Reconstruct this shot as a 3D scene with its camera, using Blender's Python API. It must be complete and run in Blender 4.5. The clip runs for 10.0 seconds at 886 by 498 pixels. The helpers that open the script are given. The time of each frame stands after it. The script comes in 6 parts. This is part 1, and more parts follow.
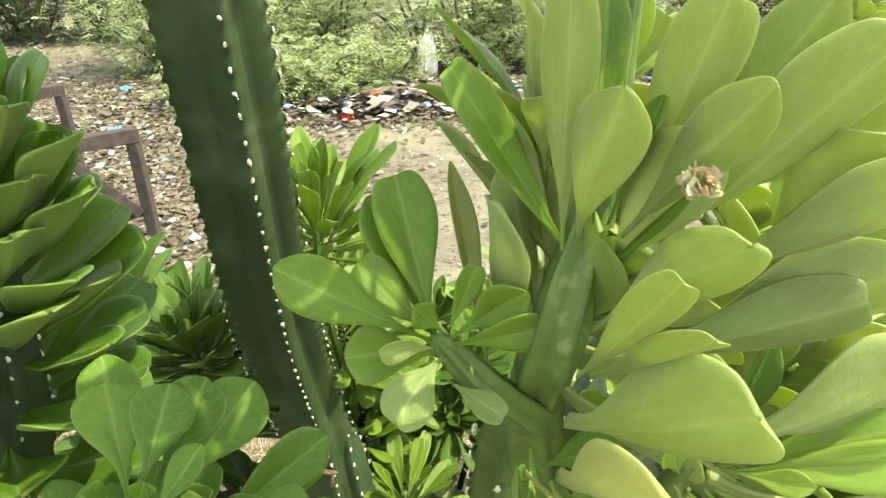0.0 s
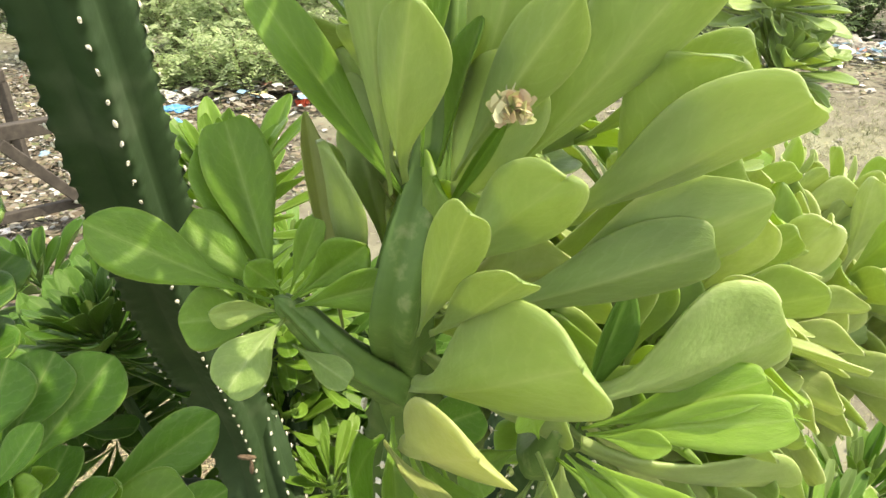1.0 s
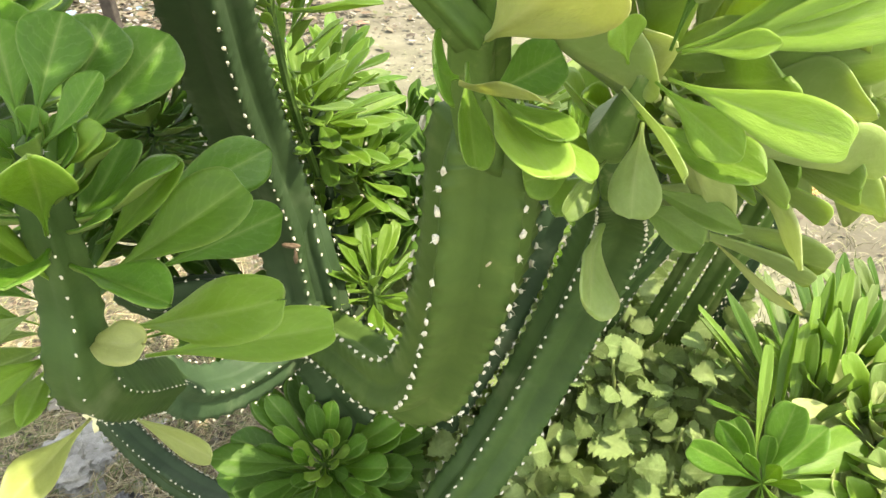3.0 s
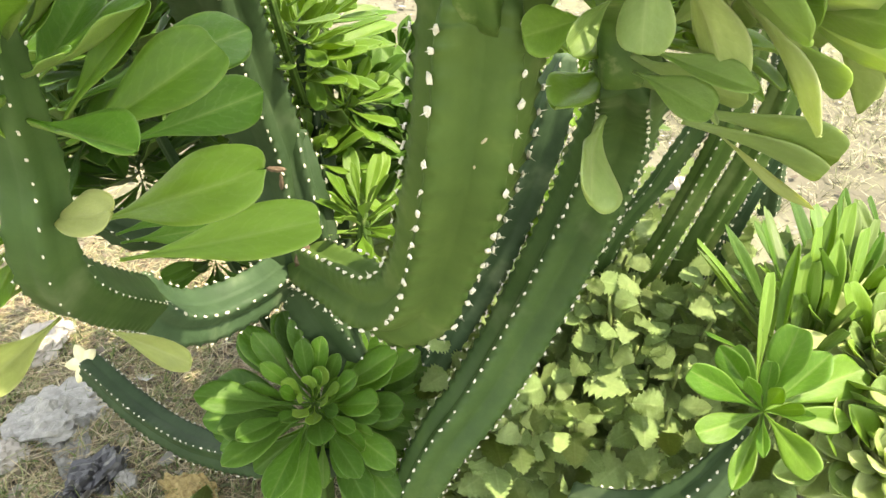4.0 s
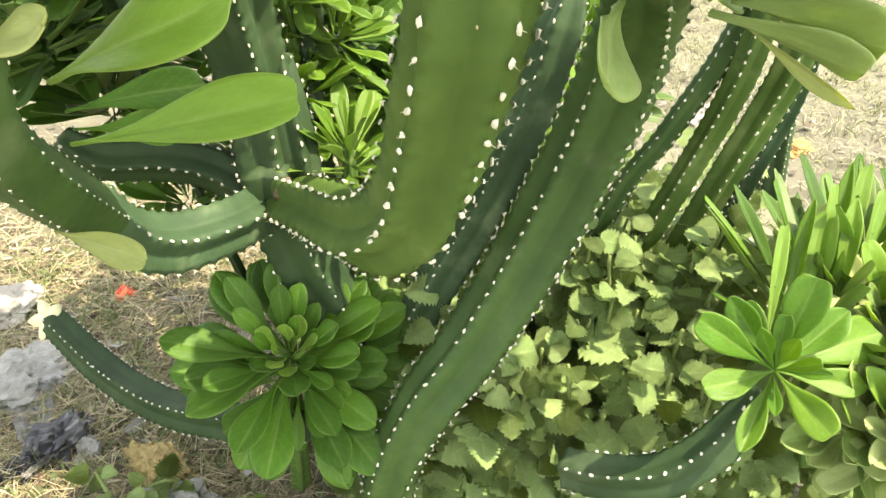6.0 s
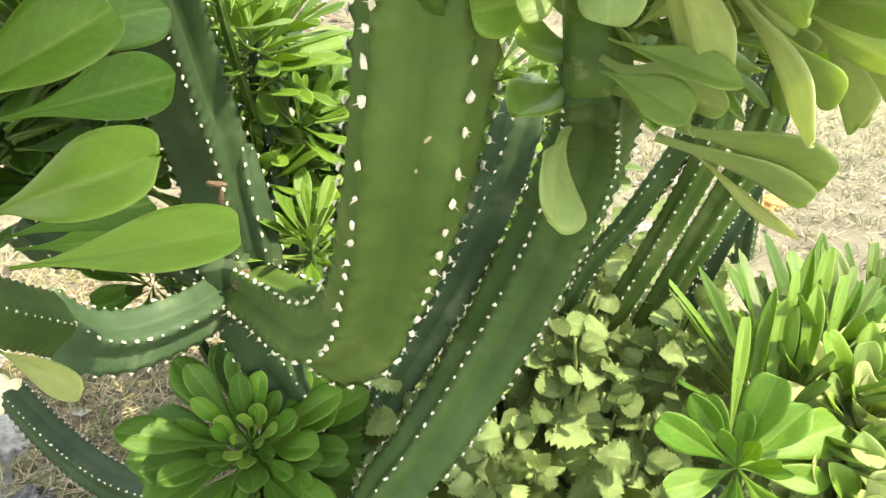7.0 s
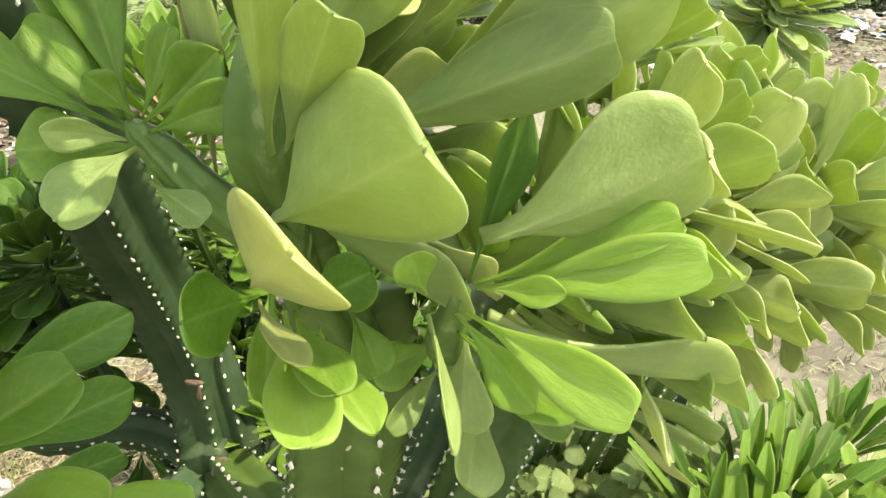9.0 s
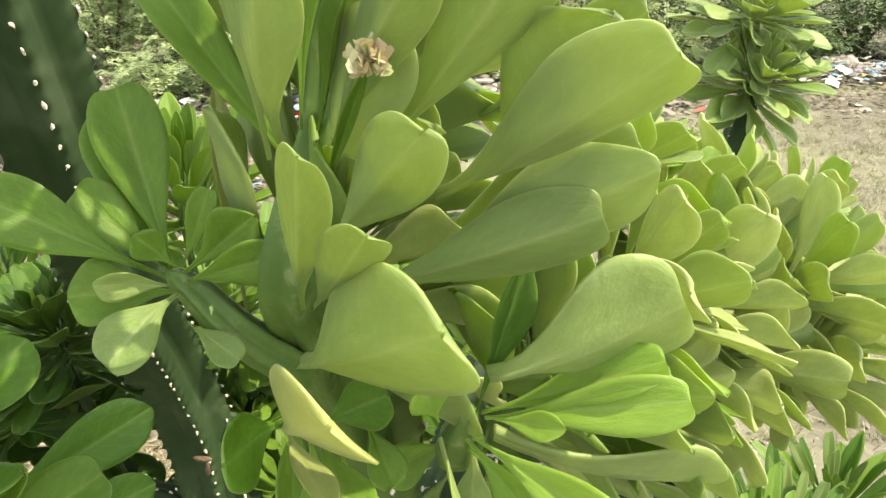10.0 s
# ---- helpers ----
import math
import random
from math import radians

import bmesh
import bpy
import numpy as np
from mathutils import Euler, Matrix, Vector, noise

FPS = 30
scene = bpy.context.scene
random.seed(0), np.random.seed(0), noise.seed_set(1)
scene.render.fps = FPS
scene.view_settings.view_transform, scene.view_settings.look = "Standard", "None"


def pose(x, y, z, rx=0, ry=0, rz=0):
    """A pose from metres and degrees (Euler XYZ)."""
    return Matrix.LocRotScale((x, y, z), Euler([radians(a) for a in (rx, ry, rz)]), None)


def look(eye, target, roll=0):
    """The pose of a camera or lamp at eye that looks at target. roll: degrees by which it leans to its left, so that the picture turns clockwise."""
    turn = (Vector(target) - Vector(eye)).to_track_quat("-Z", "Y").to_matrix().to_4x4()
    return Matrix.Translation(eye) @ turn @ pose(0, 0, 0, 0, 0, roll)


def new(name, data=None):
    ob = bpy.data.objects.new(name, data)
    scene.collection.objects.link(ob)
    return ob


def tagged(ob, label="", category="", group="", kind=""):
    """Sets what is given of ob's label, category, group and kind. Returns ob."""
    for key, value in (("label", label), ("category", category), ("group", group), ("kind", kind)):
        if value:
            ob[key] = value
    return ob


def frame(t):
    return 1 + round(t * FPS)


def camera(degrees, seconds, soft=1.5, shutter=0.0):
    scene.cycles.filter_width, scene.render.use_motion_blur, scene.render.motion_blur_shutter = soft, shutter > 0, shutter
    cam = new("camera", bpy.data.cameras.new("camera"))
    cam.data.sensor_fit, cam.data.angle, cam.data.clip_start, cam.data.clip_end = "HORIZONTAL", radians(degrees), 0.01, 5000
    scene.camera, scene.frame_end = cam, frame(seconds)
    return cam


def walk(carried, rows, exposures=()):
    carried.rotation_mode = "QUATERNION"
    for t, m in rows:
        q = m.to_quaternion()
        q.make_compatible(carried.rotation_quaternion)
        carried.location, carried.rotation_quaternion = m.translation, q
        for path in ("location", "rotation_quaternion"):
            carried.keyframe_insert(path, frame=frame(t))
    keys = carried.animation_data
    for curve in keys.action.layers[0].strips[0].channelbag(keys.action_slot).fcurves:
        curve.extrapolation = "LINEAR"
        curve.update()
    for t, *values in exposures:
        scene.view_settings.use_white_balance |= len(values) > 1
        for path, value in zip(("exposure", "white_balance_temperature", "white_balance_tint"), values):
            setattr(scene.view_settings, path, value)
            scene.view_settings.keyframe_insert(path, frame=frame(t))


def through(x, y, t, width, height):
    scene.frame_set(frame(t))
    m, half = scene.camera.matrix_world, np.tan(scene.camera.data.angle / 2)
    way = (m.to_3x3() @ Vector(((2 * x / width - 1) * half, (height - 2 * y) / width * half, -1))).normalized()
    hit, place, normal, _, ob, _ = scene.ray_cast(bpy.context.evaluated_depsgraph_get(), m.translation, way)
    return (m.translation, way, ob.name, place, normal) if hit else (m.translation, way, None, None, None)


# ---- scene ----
cam = camera(62.6, 10.0)
METRES, EYE, TILT, LEAN, TURN = 0.85, 1.25, -22.0, 0.0, 0.0
PATH = [
    (0, (0.045, 0.041, 1.589), (-0.037, 1.861, 0.765), -1.4),
    (0.5, (0.092, 0.048, 1.585), (0.088, 1.873, 0.767), -1.1),
    (1, (0.109, 0.062, 1.558), (0.118, 1.87, 0.703), -1.0),
    (1.5, (0.086, 0.053, 1.505), (0.039, 1.788, 0.512), -0.5),
    (2, (0.073, 0.051, 1.471), (-0.012, 1.784, 0.476), -1.0),
    (2.5, (0.077, 0.02, 1.463), (-0.046, 1.723, 0.422), -1.9),
    (3, (0.08, 0.014, 1.428), (0.017, 1.676, 0.318), -0.8),
    (3.2, (0.079, 0.012, 1.42), (0.01, 1.648, 0.271), -1.3),
    (4.3, (0.078, -0.001, 1.316), (0.066, 1.634, 0.164), 0.4),
    (4.5, (0.08, 0.002, 1.306), (0.085, 1.633, 0.148), 1.1),
    (5, (0.075, 0.006, 1.277), (0.083, 1.619, 0.095), 2.1),
    (5.2, (0.078, 0.009, 1.256), (0.108, 1.624, 0.077), 2.8),
    (6.3, (0.076, 0.01, 1.223), (0.059, 1.672, 0.111), 2.0),
    (6.5, (0.085, 0.024, 1.242), (0.082, 1.693, 0.139), 2.1),
    (7, (0.104, 0.055, 1.282), (0.133, 1.759, 0.236), 2.9),
    (7.5, (0.13, 0.061, 1.331), (0.119, 1.762, 0.279), 0.6),
    (8, (0.148, 0.075, 1.382), (0.196, 1.814, 0.394), 2.6),
    (8.5, (0.161, 0.077, 1.427), (0.188, 1.835, 0.474), 1.2),
    (9, (0.167, 0.078, 1.476), (0.164, 1.854, 0.556), 0.5),
    (9.5, (0.173, 0.075, 1.509), (0.196, 1.877, 0.642), -0.1),
    (10, (0.16, 0.064, 1.534), (0.169, 1.89, 0.718), -0.2),
]
walk(cam, [(t, look(eye, target, roll)) for t, eye, target, roll in PATH], [(0, 1.12, 8200, 9), (1.5, 0.92, 8200, 8), (2.5, 1.14, 8200, 8), (4.5, 1.46, 8400, 8), (8, 1.48, 8200, 9), (9, 1.05, 8200, 10), (9.5, 0.94, 8200, 10), (10, 0.92, 8200, 10)])

# ---- world, sun, exposure ----
world = bpy.data.worlds.new("sky")
scene.world = world
world.use_nodes = True
SUN_ELEVATION, SUN_AZIMUTH = 60.0, 99.0      # azimuth in degrees from +y towards +x
wn = world.node_tree
sky = wn.nodes.new("ShaderNodeTexSky")
sky.sky_type = "NISHITA"
sky.sun_disc = False
sky.sun_elevation = radians(SUN_ELEVATION)
sky.sun_rotation = radians(SUN_AZIMUTH)
haze = wn.nodes.new("ShaderNodeHueSaturation")      # a hazy sky, paler than clear blue
haze.inputs["Saturation"].default_value = 0.55
wn.links.new(sky.outputs[0], haze.inputs["Color"])
wn.links.new(haze.outputs[0], wn.nodes["Background"].inputs[0])
wn.nodes["Background"].inputs[1].default_value = 0.31
sun_data = bpy.data.lights.new("sun", "SUN")
sun_data.energy, sun_data.angle, sun_data.color = 4.1, radians(0.6), (1.0, 0.95, 0.86)
sun = new("sun", sun_data)
_e, _a = radians(SUN_ELEVATION), radians(SUN_AZIMUTH)
sun.matrix_basis = look((10 * math.cos(_e) * math.sin(_a), 10 * math.cos(_e) * math.cos(_a), 10 * math.sin(_e)), (0, 0, 0))


# ---- materials ----
def material(name):
    m = bpy.data.materials.new(name)
    m.use_nodes = True
    nt = m.node_tree
    return m, nt, nt.nodes["Principled BSDF"], nt.nodes["Material Output"]


def noise_node(nt, scale, detail=4.0, coord="Object", rough=0.6):
    tc = nt.nodes.new("ShaderNodeTexCoord")
    n = nt.nodes.new("ShaderNodeTexNoise")
    n.inputs["Scale"].default_value, n.inputs["Detail"].default_value = scale, detail
    n.inputs["Roughness"].default_value = rough
    nt.links.new(tc.outputs[coord], n.inputs["Vector"])
    return n


def ramp(nt, source, stops):
    r = nt.nodes.new("ShaderNodeValToRGB")
    els = r.color_ramp.elements
    while len(els) < len(stops):
        els.new(0.5)
    for el, (at, col) in zip(els, stops):
        el.position, el.color = at, (*col, 1)
    nt.links.new(source, r.inputs[0])
    return r


def mix(nt, factor, a, b, kind="MIX"):
    n = nt.nodes.new("ShaderNodeMix")
    n.data_type, n.blend_type = "RGBA", kind
    for slot, v in ((0, factor), (6, a), (7, b)):
        if isinstance(v, (int, float)):
            n.inputs[slot].default_value = v
        elif isinstance(v, tuple):
            n.inputs[slot].default_value = (*v, 1)
        else:
            nt.links.new(v, n.inputs[slot])
    return n.outputs[2]


def bump(nt, bsdf, source, strength, distance=0.002):
    b = nt.nodes.new("ShaderNodeBump")
    b.inputs["Strength"].default_value, b.inputs["Distance"].default_value = strength, distance
    nt.links.new(source, b.inputs["Height"])
    nt.links.new(b.outputs[0], bsdf.inputs["Normal"])


def leaf_material(name, dark, mid, light, rib, glow, through=0.35, rough=0.5, grain=9.0, veins=True, bloom=0.04, gloss=0.5):
    """A fleshy leaf: mottled green, pale midrib and rim, light coming through it."""
    m, nt, bsdf, out = material(name)
    info = nt.nodes.new("ShaderNodeObjectInfo")
    n1 = noise_node(nt, grain, 5.0, "UV")
    n2 = noise_node(nt, grain * 6, 3.0, "UV")
    add = nt.nodes.new("ShaderNodeMath")
    add.operation = "MULTIPLY_ADD"
    nt.links.new(info.outputs["Random"], add.inputs[0])
    add.inputs[1].default_value = 0.55
    sub = nt.nodes.new("ShaderNodeMath")
    sub.operation = "MULTIPLY_ADD"
    nt.links.new(n1.outputs[0], sub.inputs[0])
    sub.inputs[1].default_value, sub.inputs[2].default_value = 0.7, -0.12
    nt.links.new(sub.outputs[0], add.inputs[2])
    base = ramp(nt, add.outputs[0], [(0.1, dark), (0.5, mid), (0.95, light)]).outputs[0]
    speck = ramp(nt, n2.outputs[0], [(0.62, (0, 0, 0)), (0.75, (1, 1, 1))]).outputs[0]
    fac = nt.nodes.new("ShaderNodeMath")
    fac.operation = "MULTIPLY"
    nt.links.new(speck, fac.inputs[0])
    fac.inputs[1].default_value = 0.14
    base = mix(nt, fac.outputs[0], base, light)
    uv = nt.nodes.new("ShaderNodeUVMap")
    sep = nt.nodes.new("ShaderNodeSeparateXYZ")
    nt.links.new(uv.outputs[0], sep.inputs[0])
    # distance from the midrib: 0 on it, 1 at the rim
    d = nt.nodes.new("ShaderNodeMath")
    d.operation = "MULTIPLY_ADD"
    nt.links.new(sep.outputs[0], d.inputs[0])
    d.inputs[1].default_value, d.inputs[2].default_value = 2.0, -1.0
    ab = nt.nodes.new("ShaderNodeMath")
    ab.operation = "ABSOLUTE"
    nt.links.new(d.outputs[0], ab.inputs[0])
    mark = ramp(nt, ab.outputs[0], [(0.0, (0.55, 0.55, 0.55)), (0.035, (0.26, 0.26, 0.26)), (0.13, (0.0, 0.0, 0.0)), (0.93, (0, 0, 0)), (1.0, (0.5, 0.5, 0.5))]).outputs[0]
    base = mix(nt, mark, base, rib)
    # faint side veins running from the midrib towards the rim
    slant = nt.nodes.new("ShaderNodeMath")
    slant.operation = "MULTIPLY_ADD"
    nt.links.new(ab.outputs[0], slant.inputs[0])
    slant.inputs[1].default_value = -0.22
    nt.links.new(sep.outputs[1], slant.inputs[2])
    wob = nt.nodes.new("ShaderNodeMath")
    wob.operation = "MULTIPLY_ADD"
    nt.links.new(n1.outputs[0], wob.inputs[0])
    wob.inputs[1].default_value = 0.16
    nt.links.new(slant.outputs[0], wob.inputs[2])
    freq = nt.nodes.new("ShaderNodeMath")
    freq.operation = "MULTIPLY"
    nt.links.new(wob.outputs[0], freq.inputs[0])
    freq.inputs[1].default_value = 62.0
    vein = nt.nodes.new("ShaderNodeMath")
    vein.operation = "SINE"
    nt.links.new(freq.outputs[0], vein.inputs[0])
    line = ramp(nt, vein.outputs[0], [(0.72, (0, 0, 0)), (1.0, (0.16, 0.16, 0.16))]).outputs[0]
    base = mix(nt, line, base, rib)
    blot = ramp(nt, noise_node(nt, grain * 0.33, 3.0, "UV").outputs[0], [(0.35, (0.80, 0.80, 0.80)), (0.62, (1.0, 1.0, 1.0))]).outputs[0]
    base = mix(nt, 1.0, base, blot, "MULTIPLY")
    nt.links.new(base, bsdf.inputs["Base Color"])
    bsdf.inputs["Roughness"].default_value = rough
    bsdf.inputs["Specular IOR Level"].default_value = gloss
    bsdf.inputs["Sheen Weight"].default_value, bsdf.inputs["Sheen Roughness"].default_value = bloom, 0.45
    relief = nt.nodes.new("ShaderNodeMath")
    relief.operation = "MULTIPLY_ADD"
    nt.links.new(n2.outputs[0], relief.inputs[0])
    relief.inputs[1].default_value = 0.18
    nt.links.new(n1.outputs[0], relief.inputs[2])
    if veins:
        bump(nt, bsdf, relief.outputs[0], 0.35, 0.004)
    tr = nt.nodes.new("ShaderNodeBsdfTranslucent")
    nt.links.new(mix(nt, 0.75, base, glow), tr.inputs["Color"])
    ms = nt.nodes.new("ShaderNodeMixShader")
    ms.inputs[0].default_value = through
    nt.links.new(bsdf.outputs[0], ms.inputs[1])
    nt.links.new(tr.outputs[0], ms.inputs[2])
    nt.links.new(ms.outputs[0], out.inputs[0])
    return m


def plain_material(name, stops, scale, rough=0.7, relief=0.4, depth=0.003, spec=0.3, metal=0.0, second=None):
    m, nt, bsdf, out = material(name)
    n = noise_node(nt, scale, 6.0)
    col = ramp(nt, n.outputs[0], stops).outputs[0]
    if second:
        n2 = noise_node(nt, second[0], 4.0)
        f = ramp(nt, n2.outputs[0], [(second[2], (0, 0, 0)), (second[3], (1, 1, 1))]).outputs[0]
        col = mix(nt, f, col, second[1])
    nt.links.new(col, bsdf.inputs["Base Color"])
    bsdf.inputs["Roughness"].default_value, bsdf.inputs["Metallic"].default_value = rough, metal
    bsdf.inputs["Specular IOR Level"].default_value = spec
    if relief:
        bump(nt, bsdf, n.outputs[0], relief, depth)
    return m


def scrap_material(name, colours, rough=0.6, through=0.0):
    """Loose bits, each island of its own colour."""
    m, nt, bsdf, out = material(name)
    g = nt.nodes.new("ShaderNodeNewGeometry")
    r = ramp(nt, g.outputs["Random Per Island"], [(i / len(colours), c) for i, c in enumerate(colours)])
    r.color_ramp.interpolation = "CONSTANT"
    n = noise_node(nt, 60.0, 3.0)
    col = mix(nt, 0.35, r.outputs[0], n.outputs[1], "MULTIPLY")
    nt.links.new(col, bsdf.inputs["Base Color"])
    bsdf.inputs["Roughness"].default_value = rough
    if through:
        tr = nt.nodes.new("ShaderNodeBsdfTranslucent")
        nt.links.new(col, tr.inputs["Color"])
        ms = nt.nodes.new("ShaderNodeMixShader")
        ms.inputs[0].default_value = through
        nt.links.new(bsdf.outputs[0], ms.inputs[1])
        nt.links.new(tr.outputs[0], ms.inputs[2])
        nt.links.new(ms.outputs[0], out.inputs[0])
    return m


LEAF_PALE = leaf_material("pale_leaf", (0.125, 0.225, 0.052), (0.22, 0.34, 0.098), (0.36, 0.48, 0.185), (0.47, 0.57, 0.25), (0.52, 0.65, 0.17), 0.42, 0.38, bloom=0.08)
LEAF_GREEN = leaf_material("green_leaf", (0.072, 0.168, 0.018), (0.118, 0.242, 0.028), (0.19, 0.33, 0.052), (0.29, 0.41, 0.11), (0.36, 0.57, 0.045), 0.36, 0.40, bloom=0.0, gloss=0.38)
LEAF_LUSH = leaf_material("lush_green_leaf", (0.045, 0.130, 0.012), (0.072, 0.185, 0.018), (0.115, 0.25, 0.030), (0.26, 0.38, 0.11), (0.22, 0.46, 0.02), 0.30, 0.42, bloom=0.0, gloss=0.30)
# fresh green, brightened so the colour also carries light on leaf tops
LEAF_FRESH_LIT = leaf_material("fresh_green_lit_leaf", (0.15, 0.29, 0.035), (0.21, 0.38, 0.055), (0.30, 0.47, 0.09), (0.38, 0.52, 0.16), (0.48, 0.68, 0.07), 0.42, 0.40)
# pale leaf whose colour holds the sunlight on the outer rosettes
LEAF_SUN = leaf_material("painted_sunlight_leaf", (0.27, 0.37, 0.105), (0.40, 0.50, 0.185), (0.54, 0.62, 0.30), (0.60, 0.66, 0.36), (0.60, 0.70, 0.22), 0.36, 0.33, bloom=0.10)
# deep green, darkened further so the colour also holds the undergrowth's shade
LEAF_DEEP_SHADE = leaf_material("deep_green_shade_leaf", (0.034, 0.095, 0.012), (0.055, 0.138, 0.018), (0.088, 0.19, 0.028), (0.17, 0.28, 0.08), (0.17, 0.38, 0.015), 0.28, 0.46, bloom=0.0, gloss=0.22)
LEAF_MID = leaf_material("mid_green_leaf", (0.075, 0.145, 0.028), (0.11, 0.19, 0.04), (0.16, 0.25, 0.062), (0.25, 0.34, 0.11), (0.32, 0.46, 0.055), 0.30, 0.40)
LEAF_YELLOW = leaf_material("yellowing_leaf", (0.29, 0.36, 0.10), (0.37, 0.44, 0.14), (0.46, 0.51, 0.20), (0.52, 0.56, 0.26), (0.60, 0.63, 0.22), 0.42, 0.40, bloom=0.08)
UNDER_PALE = leaf_material("pale_leaf_underside", (0.175, 0.275, 0.082), (0.255, 0.37, 0.130), (0.365, 0.48, 0.20), (0.47, 0.56, 0.26), (0.60, 0.70, 0.20), 0.48, 0.38, bloom=0.10)
UNDER_GREEN = leaf_material("green_leaf_underside", (0.15, 0.25, 0.055), (0.20, 0.32, 0.075), (0.27, 0.40, 0.11), (0.36, 0.48, 0.17), (0.44, 0.60, 0.08), 0.38, 0.42)
LEAF_HERB = leaf_material("felted_herb_leaf", (0.19, 0.28, 0.105), (0.265, 0.365, 0.15), (0.36, 0.455, 0.215), (0.42, 0.52, 0.25), (0.40, 0.54, 0.14), 0.36, 0.8, 14.0)
STEM = plain_material("old_cactus_skin", [(0.3, (0.016, 0.038, 0.013)), (0.55, (0.026, 0.053, 0.020)), (0.8, (0.044, 0.077, 0.032))], 14.0, 0.60, 0.45, 0.004, 0.25, second=(7.0, (0.078, 0.105, 0.064), 0.58, 0.82))
STEM_LEAN = plain_material("green_cactus_skin", [(0.3, (0.026, 0.060, 0.016)), (0.58, (0.043, 0.086, 0.023)), (0.85, (0.075, 0.122, 0.036))], 15.0, 0.58, 0.45, 0.004, 0.28, second=(8.0, (0.11, 0.15, 0.075), 0.58, 0.80))
STEM_TEAL = plain_material("teal_cactus_skin", [(0.3, (0.027, 0.056, 0.026)), (0.58, (0.044, 0.084, 0.040)), (0.85, (0.080, 0.125, 0.064))], 18.0, 0.6, 0.6, 0.005, 0.25, second=(9.0, (0.13, 0.17, 0.10), 0.55, 0.8))
STEM_YOUNG = plain_material("young_cactus_skin", [(0.3, (0.042, 0.084, 0.017)), (0.6, (0.064, 0.116, 0.025)), (0.85, (0.112, 0.168, 0.043))], 16.0, 0.58, 0.4, 0.004, 0.28, second=(9.0, (0.155, 0.205, 0.075), 0.56, 0.78))
SHOOT = plain_material("green_shoot_skin", [(0.3, (0.045, 0.095, 0.020)), (0.7, (0.080, 0.150, 0.032))], 30.0, 0.55, 0.5, 0.003, 0.3, second=(60.0, (0.14, 0.19, 0.07), 0.58, 0.7))
SPINE = plain_material("pale_spine", [(0.3, (0.46, 0.44, 0.36)), (0.7, (0.70, 0.68, 0.60))], 80.0, 0.85, 0.0)
CUT = plain_material("cut_cactus_flesh", [(0.3, (0.70, 0.66, 0.38)), (0.7, (0.82, 0.78, 0.52))], 60.0, 0.6, 0.3)
DIRT = plain_material("dusty_soil", [(0.25, (0.085, 0.080, 0.060)), (0.5, (0.138, 0.132, 0.102)), (0.8, (0.215, 0.207, 0.165))], 3.0, 0.95, 0.7, 0.03, 0.1, second=(0.6, (0.215, 0.225, 0.15), 0.42, 0.65))
SCRATCH = plain_material("dry_scratch", [(0.3, (0.30, 0.27, 0.16)), (0.7, (0.42, 0.38, 0.25))], 200.0, 0.9, 0.0)
CORK = plain_material("brown_cork", [(0.3, (0.075, 0.05, 0.032)), (0.7, (0.20, 0.145, 0.10))], 120.0, 0.9, 0.6)
WOOD = plain_material("weathered_dark_wood", [(0.3, (0.030, 0.026, 0.022)), (0.7, (0.070, 0.060, 0.050))], 22.0, 0.85, 0.5)


# ---- making things ----
def part(name, bm, mat, parent, label="", smooth=True):
    me = bpy.data.meshes.new(name)
    bm.to_mesh(me)
    bm.free()
    me.materials.append(mat)
    if smooth:
        me.shade_smooth()
    ob = new(name, me)
    adopt(ob, parent)
    return tagged(ob, label)


def adopt(ob, parent):
    if parent:
        ob.parent = parent
        if parent.type == "EMPTY":
            ob.matrix_parent_inverse = Matrix.Translation(-parent.location)


def thing(name, at, label, category, group="", kind=""):
    e = new(name)
    e.location = at
    e.empty_display_size = 0.05
    return tagged(e, label, category, group, kind)


def spline(points, step=0.012):
    """Points about step apart on a smooth line through the given ones, with their share of the way."""
    p = [Vector(q) for q in points]
    p = [2 * p[0] - p[1]] + p + [2 * p[-1] - p[-2]]
    out = []
    for i in range(1, len(p) - 2):
        n = max(2, int((p[i + 1] - p[i]).length / step))
        for k in range(n):
            t = k / n
            a, b, c, d = p[i - 1], p[i], p[i + 1], p[i + 2]
            out.append((0.5 * ((2 * b) + (c - a) * t + (2 * a - 5 * b + 4 * c - d) * t**2 + (3 * b - a - 3 * c + d) * t**3), i - 1 + t))
    out.append((p[-2], len(points) - 1.0))
    return out


def frames(line):
    """Side and up vectors carried along a line without twisting."""
    pts = [q for q, _ in line]
    side, res = None, []
    for i, q in enumerate(pts):
        ahead = (pts[min(i + 1, len(pts) - 1)] - pts[max(i - 1, 0)]).normalized()
        if side is None:
            side = ahead.orthogonal().normalized()
            ref = Vector((1, 0, 0)) - ahead * ahead.x
            if ref.length > 0.2:
                side = ref.normalized()
        side = (side - ahead * side.dot(ahead)).normalized()
        res.append((q, side, ahead.cross(side), ahead))
    return res


